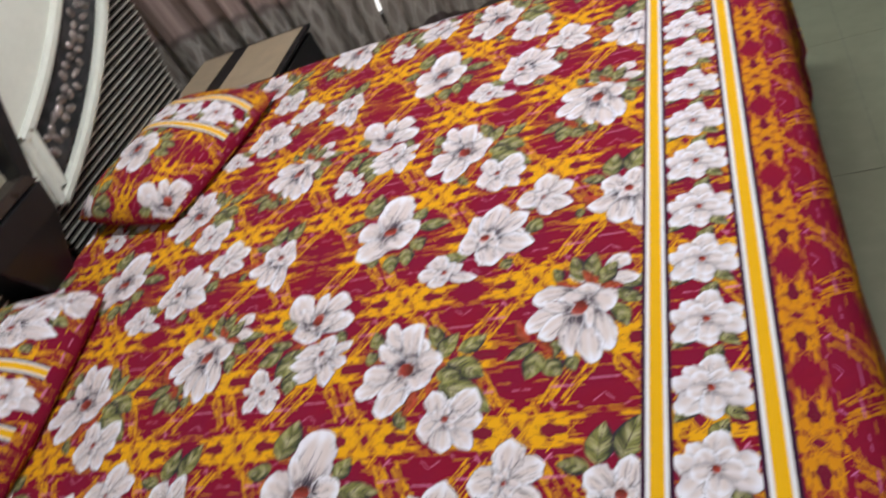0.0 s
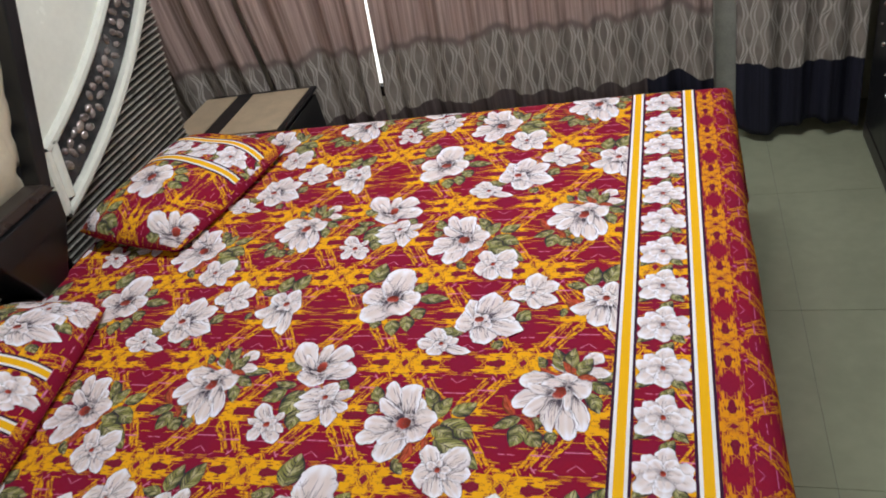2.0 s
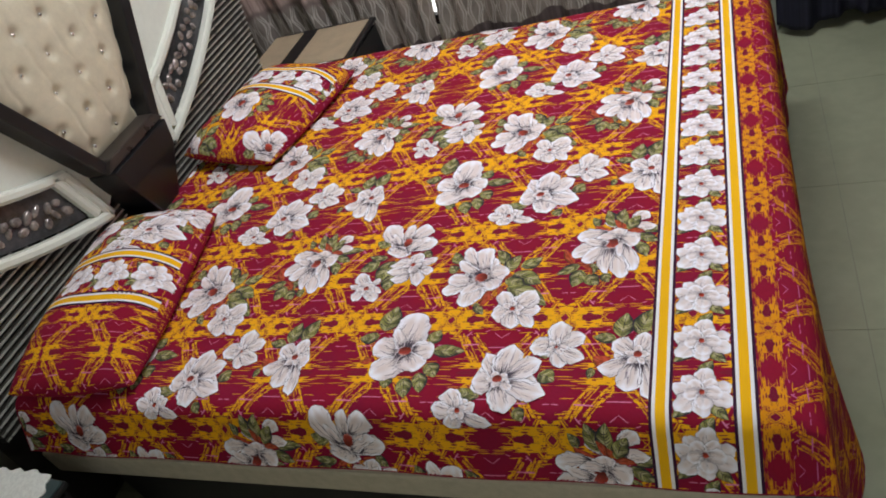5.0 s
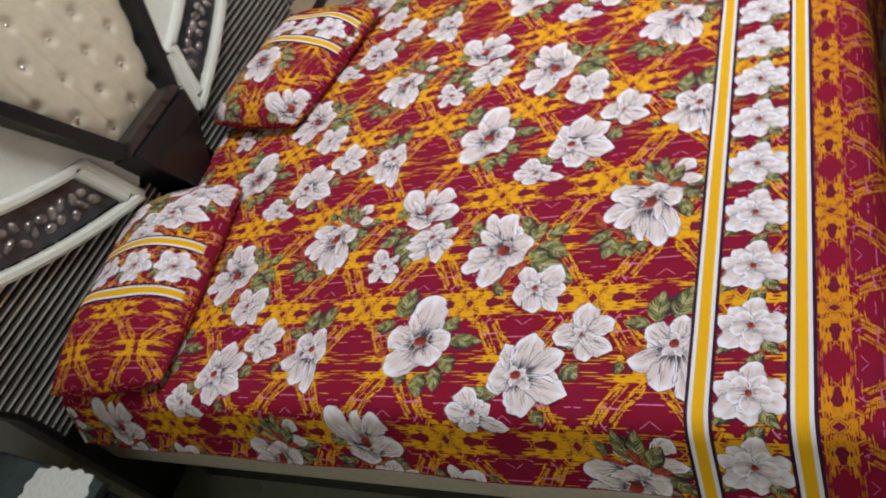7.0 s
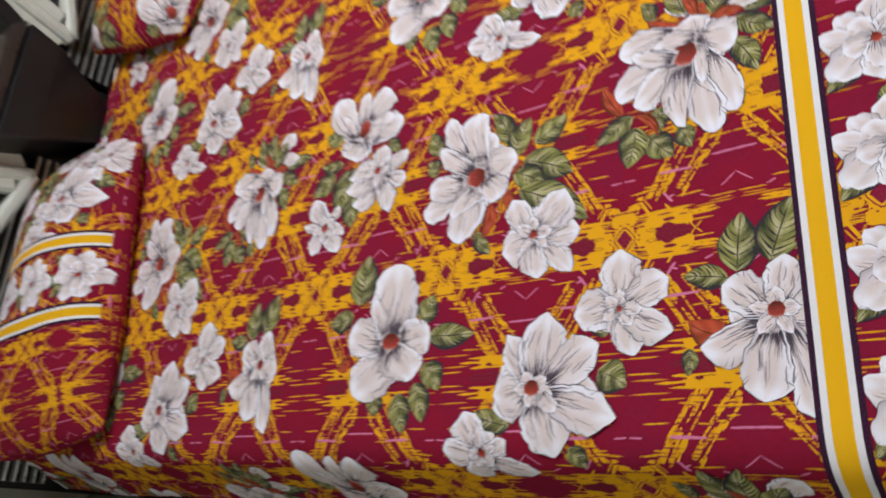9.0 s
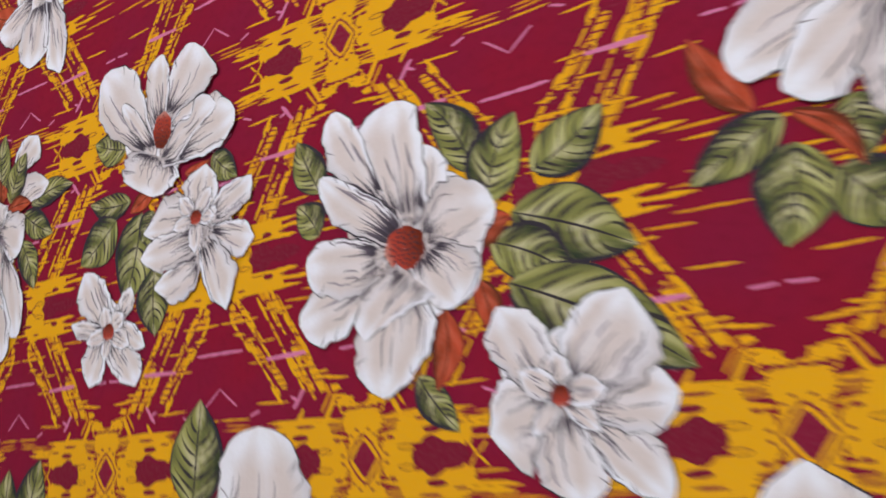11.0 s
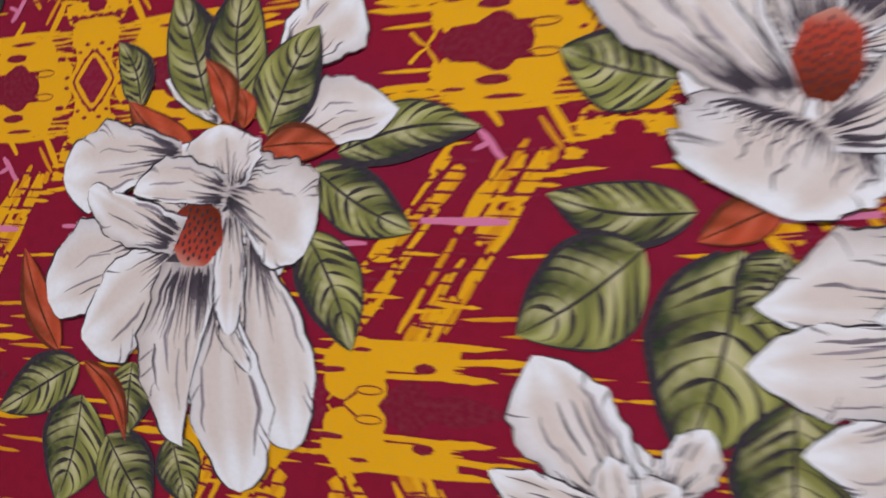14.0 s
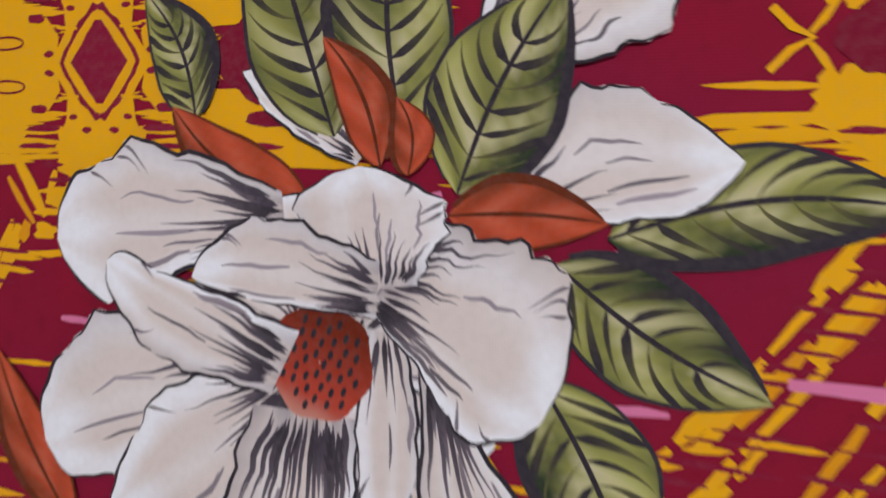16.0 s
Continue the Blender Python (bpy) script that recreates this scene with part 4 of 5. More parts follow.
def bunch_a():
    a = Art(97)
    a.leaf_(82, 33, 144, 39, 10, 0.10)
    a.leaf_(71, 27, 117, 1, 11, -0.06)
    a.leaf_(68, 1, 91, -48, 12, 0.05)
    a.leaf_(-52, -60, -101, -86, 11)
    a.leaf_(-49, -75, -62, -125, 16)
    a.leaf_(-33, -92, -6, -123, 14)
    a.leaf_(-20, -58, -20, -90, 11)
    a.leaf_(4, -89, 15, -118, 10)
    a.leaf_(-22, 59, -38, 91, 8, -0.12)
    a.sepal_(10, 38, -28, 64, 7)
    a.sepal_(-65, -55, -90, -6, 7)
    a.sepal_(-49, -59, -24, -95, 4)
    a.part("printed_flower", 0.3)
    a.fold_(33, 59, 14, 91, (5, 7, 9, 8, 6, 5), (5, 8, 9, 8, 7, 6), 0.3)
    a.fold_(58, 72, 89, 101, (9, 16, 18, 18, 15, 11), (8, 11, 15, 19, 20, 15), 0.5)
    a.fold_(65, 39, 109, 50, (13, 19, 25, 20, 14, 9), (4, 6, 7, 8, 8, 6), 0.3)
    a.fold_(24, 50, -8, 71, (2, 4, 5, 5, 4, 3), (4, 5, 7, 7, 6, 5), 0.3)
    a.leaf_(17, 55, -3, 113, 13)
    a.leaf_(34, 57, 36, 115, 13)
    a.leaf_(48, 42, 72, 88, 13)
    a.sepal_(29, 48, 13, 78, 5)
    a.sepal_(36, 46, 32, 64, 4)
    a.sepal_(46, 37, 82, 36, 6)
    a.part("printed_flower", 0.8)
    a.bed_(18, 4, 35, 28)
    a.bed_(30, -46, 21, 29)
    a.fold_(4, 35, -67, 27, (5, 7, 10, 17, 19, 12), (6, 15, 20, 25, 18, 16), 1.2)
    a.fold_(-9, -6, -73, -31, (5, 8, 11, 15, 14, 14), (9, 21, 27, 29, 20, 17), 0.8)
    a.fold_(6, -6, -50, -49, (5, 10, 16, 22, 23, 20), (7, 12, 19, 18, 11, 7))
    a.fold_(44, 3, 67, -89, (3, 5, 14, 18, 15, 10), (4, 8, 13, 18, 16, 14), 0.8)
    a.fold_(28, -21, 42, -109, (4, 8, 15, 21, 17, 14), (4, 9, 21, 24, 17, 11))
    a.fold_(13, -13, 11, -93, (11, 12, 8, 3, 1, 0), (18, 23, 29, 29, 19, 15), 1.6)
    a.fold_(29, -36, 44, -59, (1, 2, 3, 4, 3, 3), (4, 6, 6, 4, 3, 2), 0.5)
    a.fold_(31, 9, 33, -44, (4, 7, 8, 8, 6, 5), (4, 6, 8, 8, 7, 5), 0.4)
    a.fold_(29, 17, 69, -9, (24, 26, 30, 33, 27, 18), (4, 6, 8, 13, 15, 9), 1.8)
    a.fold_(28, 19, 24, 48, (10, 13, 16, 19, 18, 13), (11, 15, 20, 21, 14, 7), 1.2)
    a.core_(14, 0, 14.0, 15.0, -0.35)
    a.fold_(3, -4, -50, 22, (6, 10, 14, 16, 12, 8), (12, 11, 10, 7, 5, 6), 0.9)
    a.fold_(29, 16, -23, 19, (4, 4, 4, 4, 3, 2), (10, 13, 17, 18, 14, 8), 1.3)
    return a.pieces()


def bunch_b():
    a = Art(98)
    a.leaf_(-42, -31, -84, -15, 13)
    a.leaf_(-35, -79, -88, -70, 10)
    a.leaf_(-53, -92, -99, -123, 17, 0.05)
    a.leaf_(-21, -92, -41, -165, 21)
    a.leaf_(-7, -93, -21, -117, 10)
    a.leaf_(-4, -142, -2, -196, 16)
    a.leaf_(63, -63, 90, -86, 10)
    a.sepal_(31, -71, 60, -65, 4)
    a.sepal_(-7, -76, -35, -89, 6)
    a.part("printed_flower", 0.3)
    a.bed_(-58, -186, 23, 20)
    a.fold_(-43, -174, -31, -153, (5, 7, 9, 8, 7, 6), (6, 9, 11, 10, 8, 7), 0.6)
    a.fold_(-61, -180, -92, -131, (12, 15, 19, 23, 20, 17), (14, 15, 17, 17, 13, 11))
    a.fold_(-63, -184, -108, -174, (5, 9, 11, 11, 11, 7), (3, 4, 5, 6, 4, 4), 0.8)
    a.fold_(-63, -191, -81, -229, (6, 9, 11, 13, 13, 9), (11, 15, 19, 21, 16, 14))
    a.fold_(-53, -194, -23, -233, (8, 11, 15, 17, 19, 19), (8, 16, 15, 13, 10, 7))
    a.fold_(-45, -184, -13, -203, (6, 9, 11, 9, 7, 5), (6, 8, 11, 9, 8, 7), 0.7)
    a.core_(-58, -186, 7.0, 7.0, 0.00)
    a.part("printed_flower", 0.3)
    a.bed_(50, -124, 30, 23)
    a.fold_(42, -110, -17, -111, (17, 16, 14, 12, 9, 7), (14, 24, 27, 25, 13, 7), 0.8)
    a.fold_(50, -108, 57, -69, (13, 18, 22, 26, 19, 14), (10, 20, 18, 16, 13, 9), 0.8)
    a.fold_(61, -112, 106, -90, (6, 9, 12, 10, 7, 5), (8, 14, 16, 15, 16, 17), 0.8)
    a.fold_(61, -124, 107, -137, (5, 8, 10, 11, 12, 7), (5, 8, 12, 16, 19, 13), 0.8)
    a.fold_(53, -132, 76, -187, (13, 17, 21, 25, 16, 13), (6, 10, 12, 12, 10, 4), 0.8)
    a.fold_(47, -142, -3, -159, (10, 22, 24, 24, 19, 11), (4, 5, 7, 7, 6, 6), 0.8)
    a.fold_(41, -122, -20, -132, (19, 19, 20, 20, 15, 12), (7, 8, 10, 12, 11, 8), 0.8)
    a.fold_(53, -119, 67, -105, (4, 6, 7, 6, 5, 4), (4, 6, 7, 8, 6, 5), 0.5)
    a.core_(45, -110, 6.0, 6.0, 0.00)
    a.part("printed_flower", 0.8)
    a.bed_(6, -27, 34, 31)
    a.fold_(-7, -40, -72, 47, (10, 17, 26, 32, 26, 17), (6, 12, 21, 28, 28, 16), 0.8)
    a.fold_(13, -15, 47, 38, (7, 13, 16, 18, 15, 12), (9, 17, 30, 37, 39, 26), 0.9)
    a.fold_(3, -21, 5, 42, (9, 15, 18, 19, 19, 14), (7, 8, 11, 11, 10, 6))
    a.fold_(22, -53, 91, -34, (12, 18, 24, 26, 28, 16), (9, 13, 18, 20, 18, 12), 1.1)
    a.fold_(-4, -40, -46, 11, (4, 6, 7, 9, 7, 6), (2, 5, 6, 8, 7, 5), 0.9)
    a.fold_(6, -51, -9, -81, (17, 28, 26, 22, 16, 10), (30, 47, 46, 45, 44, 39), 1.6)
    a.core_(6, -27, 11.0, 16.0, 3.05)
    a.fold_(4, -53, 70, -22, (4, 7, 17, 9, 22, 18), (8, 16, 9, 6, 5, 5))
    return a.pieces()


def bunch_c():
    a = Art(99)
    a.leaf_(-74, 44, -92, 86, 12)
    a.leaf_(-77, 14, -96, 38, 11)
    a.leaf_(45, 31, 14, 83, 12)
    a.leaf_(51, 9, 77, 60, 15)
    a.leaf_(82, 22, 128, 51, 14)
    a.leaf_(67, 0, 137, -33, 19)
    a.leaf_(52, -15, 100, -45, 14)
    a.leaf_(61, -41, 157, -100, 20)
    a.leaf_(-5, -88, 21, -121, 9)
    a.sepal_(17, -50, 6, -97, 8)
    a.sepal_(42, -36, 47, -70, 6)
    a.sepal_(39, -13, 67, -3, 8)
    a.part("printed_flower", 0.4)
    a.bed_(89, -108, 31, 30)
    a.fold_(77, -110, 40, -125, (13, 20, 26, 28, 30, 19), (13, 19, 25, 21, 15, 9), 0.9)
    a.fold_(76, -100, 52, -54, (11, 14, 17, 20, 18, 13), (9, 16, 18, 18, 15, 11), 0.9)
    a.fold_(93, -114, 137, -162, (9, 13, 16, 18, 16, 15), (7, 10, 12, 14, 11, 9), 0.9)
    a.fold_(85, -116, 92, -165, (9, 11, 13, 15, 17, 18), (12, 17, 22, 23, 18, 11), 0.9)
    a.fold_(97, -109, 148, -110, (10, 13, 17, 20, 16, 12), (10, 15, 19, 20, 20, 20), 0.9)
    a.fold_(92, -103, 128, -54, (11, 16, 21, 20, 18, 11), (17, 27, 33, 33, 31, 20), 0.9)
    a.core_(85, -107, 5.1, 6.0, 0.00)
    a.part("printed_flower", 0.8)
    a.bed_(-8, -5, 42, 45)
    a.fold_(-21, -21, -97, -45, (6, 12, 18, 24, 23, 19), (16, 27, 34, 21, 14, 11), 0.9)
    a.fold_(-26, -8, -89, -5, (18, 23, 28, 26, 22, 20), (7, 10, 14, 15, 15, 10))
    a.fold_(-11, -29, -31, -99, (13, 27, 32, 26, 18, 10), (15, 21, 26, 30, 25, 21), 0.8)
    a.fold_(-6, 11, -9, 92, (13, 19, 24, 30, 35, 28), (20, 20, 20, 19, 18, 18), 0.9)
    a.fold_(-22, 30, -60, 98, (12, 17, 21, 24, 18, 15), (2, 4, 7, 11, 10, 8), 0.8)
    a.fold_(-11, -1, -73, 53, (8, 12, 16, 20, 15, 9), (7, 13, 13, 11, 9, 7), 1.5)
    a.fold_(8, -7, 58, 7, (12, 24, 30, 31, 23, 19), (17, 24, 31, 24, 13, 9))
    a.fold_(7, -13, 28, -49, (16, 20, 25, 30, 23, 17), (15, 16, 18, 16, 13, 11), 1.7)
    a.core_(-7, -8, 14.0, 15.0, -1.35)
    a.fold_(-7, -23, -43, -62, (28, 21, 15, 10, 5, 3), (9, 13, 16, 19, 16, 15), 0.9)
    return a.pieces()


def bunch_d():
    a = Art(100)
    a.leaf_(-44, -40, -104, -25, 12)
    a.leaf_(68, 17, 100, -2, 16)
    a.leaf_(75, 53, 72, 93, 12)
    a.leaf_(32, -63, 47, -87, 11)
    a.part("printed_flower", 0.4)
    a.bed_(-85, -69, 27, 20)
    a.fold_(-89, -64, -111, -21, (15, 18, 22, 25, 29, 15), (19, 19, 19, 19, 15, 12), 0.8)
    a.fold_(-93, -71, -141, -65, (8, 16, 18, 20, 15, 12), (9, 11, 13, 15, 17, 18), 0.8)
    a.fold_(-93, -77, -103, -103, (12, 17, 22, 22, 18, 15), (9, 11, 13, 15, 17, 18), 0.8)
    a.fold_(-77, -77, -14, -94, (5, 8, 11, 9, 8, 5), (9, 13, 18, 15, 13, 11), 0.8)
    a.fold_(-77, -67, -49, -55, (5, 7, 8, 9, 7, 6), (7, 10, 12, 14, 11, 9), 0.8)
    a.core_(-85, -69, 5.0, 5.0, 0.00)
    a.part("printed_flower", 0.4)
    a.bed_(95, 84, 30, 27)
    a.fold_(94, 88, 96, 152, (13, 18, 23, 25, 20, 18), (13, 21, 26, 25, 24, 14), 0.8)
    a.fold_(101, 84, 150, 111, (13, 17, 21, 25, 25, 25), (8, 15, 17, 17, 17, 11), 0.8)
    a.fold_(85, 82, 39, 81, (11, 21, 22, 21, 18, 13), (15, 26, 29, 27, 24, 15), 0.8)
    a.fold_(98, 78, 110, 30, (10, 13, 15, 18, 17, 12), (11, 16, 21, 19, 16, 15), 0.8)
    a.fold_(101, 79, 153, 53, (8, 11, 14, 14, 11, 10), (13, 19, 24, 25, 23, 14), 0.8)
    a.core_(94, 83, 3.2, 4.0, 0.00)
    a.part("printed_flower", 0.5)
    a.bed_(-1, -1, 49, 36)
    a.fold_(-23, 0, -67, -4, (15, 30, 29, 28, 23, 17), (15, 19, 24, 28, 23, 17))
    a.fold_(-17, 6, -50, 67, (11, 14, 17, 20, 14, 5), (9, 17, 19, 21, 17, 13))
    a.fold_(-8, 6, 6, 89, (17, 25, 33, 30, 24, 22), (19, 29, 37, 32, 28, 16))
    a.fold_(3, 5, 70, 46, (13, 18, 23, 27, 27, 28), (13, 20, 25, 23, 20, 12))
    a.fold_(-8, -13, 12, -74, (16, 23, 30, 31, 29, 27), (16, 27, 29, 26, 23, 14))
    a.fold_(3, -7, 89, -34, (11, 17, 22, 21, 20, 12), (12, 21, 26, 30, 25, 18))
    a.core_(-14, 2, 10.0, 9.0, 0.00)
    a.fold_(-1, -4, 18, -25, (5, 6, 7, 8, 9, 6), (7, 13, 13, 12, 10, 9))
    return a.pieces()


def bunch_e():
    a = Art(101)
    a.leaf_(-67, 56, -58, 132, 22)
    a.leaf_(-76, 41, -124, 36, 14)
    a.leaf_(64, 0, 139, -3, 14)
    a.leaf_(52, 20, 71, 55, 15)
    a.leaf_(61, -36, 86, -72, 15)
    a.leaf_(19, -73, 34, -124, 15)
    a.leaf_(48, -60, 63, -111, 14)
    a.leaf_(-22, -72, -18, -102, 12)
    a.sepal_(-72, -23, -98, -34, 7)
    a.part("printed_flower", 0.8)
    a.bed_(-1, -6, 48, 41)
    a.fold_(-4, -13, -61, -72, (23, 35, 45, 41, 32, 24), (17, 22, 27, 32, 28, 18), 1.4)
    a.fold_(-16, -1, -80, 15, (24, 25, 26, 27, 27, 18), (16, 23, 31, 29, 26, 23), 1.4)
    a.fold_(-2, 2, -1, 110, (23, 33, 43, 41, 36, 33), (22, 45, 44, 44, 35, 27), 1.4)
    a.fold_(15, -3, 68, 2, (16, 28, 30, 26, 21, 18), (15, 22, 28, 28, 25, 23), 1.4)
    a.fold_(3, -10, 44, -54, (13, 18, 23, 27, 28, 29), (19, 35, 32, 24, 17, 13), 1.4)
    a.core_(0, -2, 15.0, 11.2, 0.00)
    a.fold_(-11, 7, -40, 61, (7, 9, 10, 12, 11, 8), (8, 11, 15, 14, 11, 10))
    return a.pieces()


def bunch_f():
    a = Art(102)
    a.leaf_(-41, 57, -32, 119, 17)
    a.leaf_(-9, 63, 17, 126, 18)
    a.leaf_(-50, 52, -96, 59, 11)
    a.leaf_(-92, -17, -96, -45, 7)
    a.sepal_(-53, -6, -92, 12, 11)
    a.part("printed_flower", 0.5)
    a.bed_(-7, -2, 33, 39)
    a.fold_(-16, 15, -57, 45, (8, 16, 17, 18, 17, 12), (13, 18, 24, 26, 25, 24), 1.2)
    a.fold_(-17, 1, -82, -17, (16, 23, 30, 30, 29, 29), (7, 12, 13, 11, 8, 7), 1.2)
    a.fold_(1, 2, 36, 4, (17, 22, 27, 32, 28, 21), (12, 16, 21, 21, 17, 14), 1.2)
    a.fold_(-6, 16, 5, 68, (9, 13, 16, 18, 15, 13), (10, 15, 20, 19, 18, 17), 1.2)
    a.fold_(-2, -3, 24, -93, (11, 16, 21, 19, 16, 13), (2, 3, 5, 13, 20, 13), 1.2)
    a.fold_(-12, -4, -25, -73, (11, 16, 21, 23, 25, 26), (13, 19, 25, 25, 24, 23), 1.2)
    a.core_(-7, 14, 8.1, 8.1, 0.00)
    return a.pieces()

BUNCHES = ((bunch_a(), 0.818, 0.575), (bunch_b(), 1.076, 0.660), (bunch_c(), 1.320, 0.497), (bunch_d(), 1.422, 0.200), (bunch_e(), 1.183, 0.278), (bunch_f(), 1.683 - TX, 0.250))
field = lambda u, v: (u < 1.7035) & (u > U0 + 0.005) & (v > V0 + 0.003) & (v < V1 - 0.02)
for art, cx, cy in BUNCHES:
    for i in range(-2, 2):
        for j in range(-1, 4):
            print_on(art, lay, (cx + i * TX, cy + j * TY), sheet, SHIFT, field)

# the border: two striped ribbons with a row of flowers between them
PURPLE, RIB_WHITE, RIB_YELLOW = np.array((0.035, 0.008, 0.03)), np.array((0.78, 0.76, 0.78)), np.array((0.82, 0.44, 0.006))


def ribbon(u0, place, parent, origin, v0, v1, keep=None, lift=40, turn=None, offset=(0, 0)):
    a = Art()
    vs = np.linspace(v0, v1, int((v1 - v0) / 0.012) + 2)
    for k0, k1, ink, up in ((-0.0205, 0.0205, PURPLE, 0), (-0.0150, 0.0150, RIB_WHITE, 1), (-0.0088, 0.0088, RIB_YELLOW, 2)):
        a.part("ribbon_stripe")
        us = np.linspace(k0, k1, 4)
        g = np.stack(np.meshgrid(us, vs, indexing="ij"), -1)
        a.patch(g, np.broadcast_to(ink, g.shape[:2] + (3,)), lift + up)
    return print_on(a.pieces(), place, (u0 + offset[0], offset[1]), parent, origin, keep, turn)


ribbon(1.7205, lay, sheet, SHIFT, V0 + 0.004, V1 - 0.03)
ribbon(1.862, lay, sheet, SHIFT, V0 + 0.004, V1 - 0.03)


def border_flower():
    a = Art(7)
    a.leaf_(-10, -20, -48, -50, 11)
    a.leaf_(0, 30, 20, 68, 11)
    a.leaf_(10, -20, 42, -52, 9)
    a.part("printed_flower", 0.3)
    a.bloom((0, 0), 0.053, 0.35, 7, 71, 0.95, 0.006, 0.3, 0.8)
    return a.pieces()


BORDER = border_flower()
for j in range(-2, 17):
    print_on(BORDER, lay, (1.791, 0.176 + 0.1165 * j), sheet, SHIFT, lambda u, v: (v > V0 + 0.003) & (v < V1 - 0.02))


# ---- pillows ----
def pillow(cx, cy, hx, hy, z, thick, tilt, yaw, ribbons, label, seed, flowers):
    """A flattened cushion whose upper and lower sides meet in a seam."""
    c = np.array((cx, cy, z))
    cyaw, syaw = math.cos(yaw), math.sin(yaw)
    nx_, nz_ = math.sin(tilt), math.cos(tilt)

    def place(u, v, lift=0.0, under=False):
        u, v, lift = np.broadcast_arrays(np.asarray(u, float), np.asarray(v, float), np.asarray(lift, float))
        a, b = np.clip(u / hx, -1, 1), np.clip(v / hy, -1, 1)
        full = np.clip(1 - np.abs(a) ** 2.6, 0, 1) ** 0.55 * np.clip(1 - np.abs(b) ** 2.8, 0, 1) ** 0.55
        h = thick * full * (0.55 if under else 1.0)
        pinch_x = 1 - 0.05 * (1 - full) * np.abs(b) ** 2
        x, y = u * pinch_x, v * (1 - 0.05 * (1 - full) * np.abs(a) ** 2)
        h = h + 0.006 * full * np.sin(u * 21 + seed) * np.sin(v * 15 + seed) + lift
        if under:
            h = -h
        a_, b_ = x * nz_ + h * nx_, y
        return c + np.stack([a_ * cyaw - b_ * syaw, a_ * syaw + b_ * cyaw, h * nz_ - x * nx_], -1)

    ob = empty("pillow", tuple(c), label, "pillow", group="pillows on the bed")
    s = np.sin(np.linspace(-np.pi / 2, np.pi / 2, 81))
    gu, gv = np.meshgrid(s * hx, s * hy, indexing="ij")
    uv = np.stack([gv, gu], -1).reshape(-1, 2)
    grid_mesh("cover", place(gu, gv).reshape(-1, 3) - c, uv, 81, 81, SHEET, ob)
    un = grid_mesh("underside", place(gu, gv, 0, True).reshape(-1, 3) - c, uv, 81, 81, SHEET, ob)
    un.data.flip_normals()
    inside = lambda u, v: (np.abs(u) < hx * 0.985) & (np.abs(v) < hy * 0.985)
    low, high = min(ribbons[:2]), max(ribbons[:2])
    side = ribbons[2]
    e = 0.998
    hem_mid = (0.02, ribbons[1] - side * 0.05)
    field_mid = (0.02, ribbons[0] + side * 0.10)
    brush_marks(place, ob, c, -hx * e, -hy * e if side > 0 else high, hx * e, low if side > 0 else hy * e, hem_mid, HEM_SIZE)
    below = lambda u, v, lift: place(u, v, lift, True)
    brush_marks(below, ob, c, -hx * e, -hy * e, hx * e, hy * e, hem_mid, HEM_SIZE)
    brush_marks(place, ob, c, -hx * e, low if side > 0 else -hy * e, hx * e, hy * e if side > 0 else high, field_mid, HEM_SIZE, True)
    for k, fu, fv, turn in flowers:
        ct, st = math.cos(turn), math.sin(turn)
        print_on(BUNCHES[k][0], place, (fu, fv), ob, c, lambda u, v: inside(u, v) & ((v > ribbons[0]) if ribbons[2] > 0 else (v < ribbons[0])), ((ct, -st), (st, ct)))
    for r in ribbons[:2]:
        ribbon(0.0, place, ob, c, -hx, hx, inside, 40, ((0, 1), (1, 0)), (0, r))
    mid = (ribbons[0] + ribbons[1]) / 2
    for j in range(-4, 5):
        print_on(BORDER, place, (j * 0.105 + 0.03, mid), ob, c, inside, ((0, 1), (-1, 0)))
    return ob


pillow(0.270, 0.46, 0.186, 0.345, 0.590, 0.098, 0.10, 0.17, (0.055, -0.105, 1), "plump pillow in the same maroon flowered cotton, beside the bedside table", 1.0, ((4, -0.12, 0.20, 0.6), (3, 0.07, 0.17, 0.2), (1, 0.0, 0.34, 0.4)))
pillow(0.335, 1.355, 0.208, 0.290, 0.588, 0.090, 0.08, -0.20, (0.03, 0.165, -1), "plump pillow in the same maroon flowered cotton, near the curtains", 2.0, ((4, -0.03, -0.08, 1.2), (1, 0.16, -0.22, 0.5), (2, -0.17, -0.27, 0.3)))

# ---- headboard ----
YC = 0.955
hb = empty("headboard", (0.0, YC, 0), "tall headboard with buttoned beige panel, white curved panels and dark louvres", "headboard")


def mirrored(outline):
    return [(-y, z) for y, z in reversed(outline)]


def arc(p, q, bow, n=14):
    """Points from p to q, bowed aside by bow."""
    p, q = np.array(p), np.array(q)
    d = q - p
    m = np.array((-d[1], d[0]))
    return [tuple(p + d * t + m * bow * 4 * t * (1 - t)) for t in np.linspace(0, 1, n)]


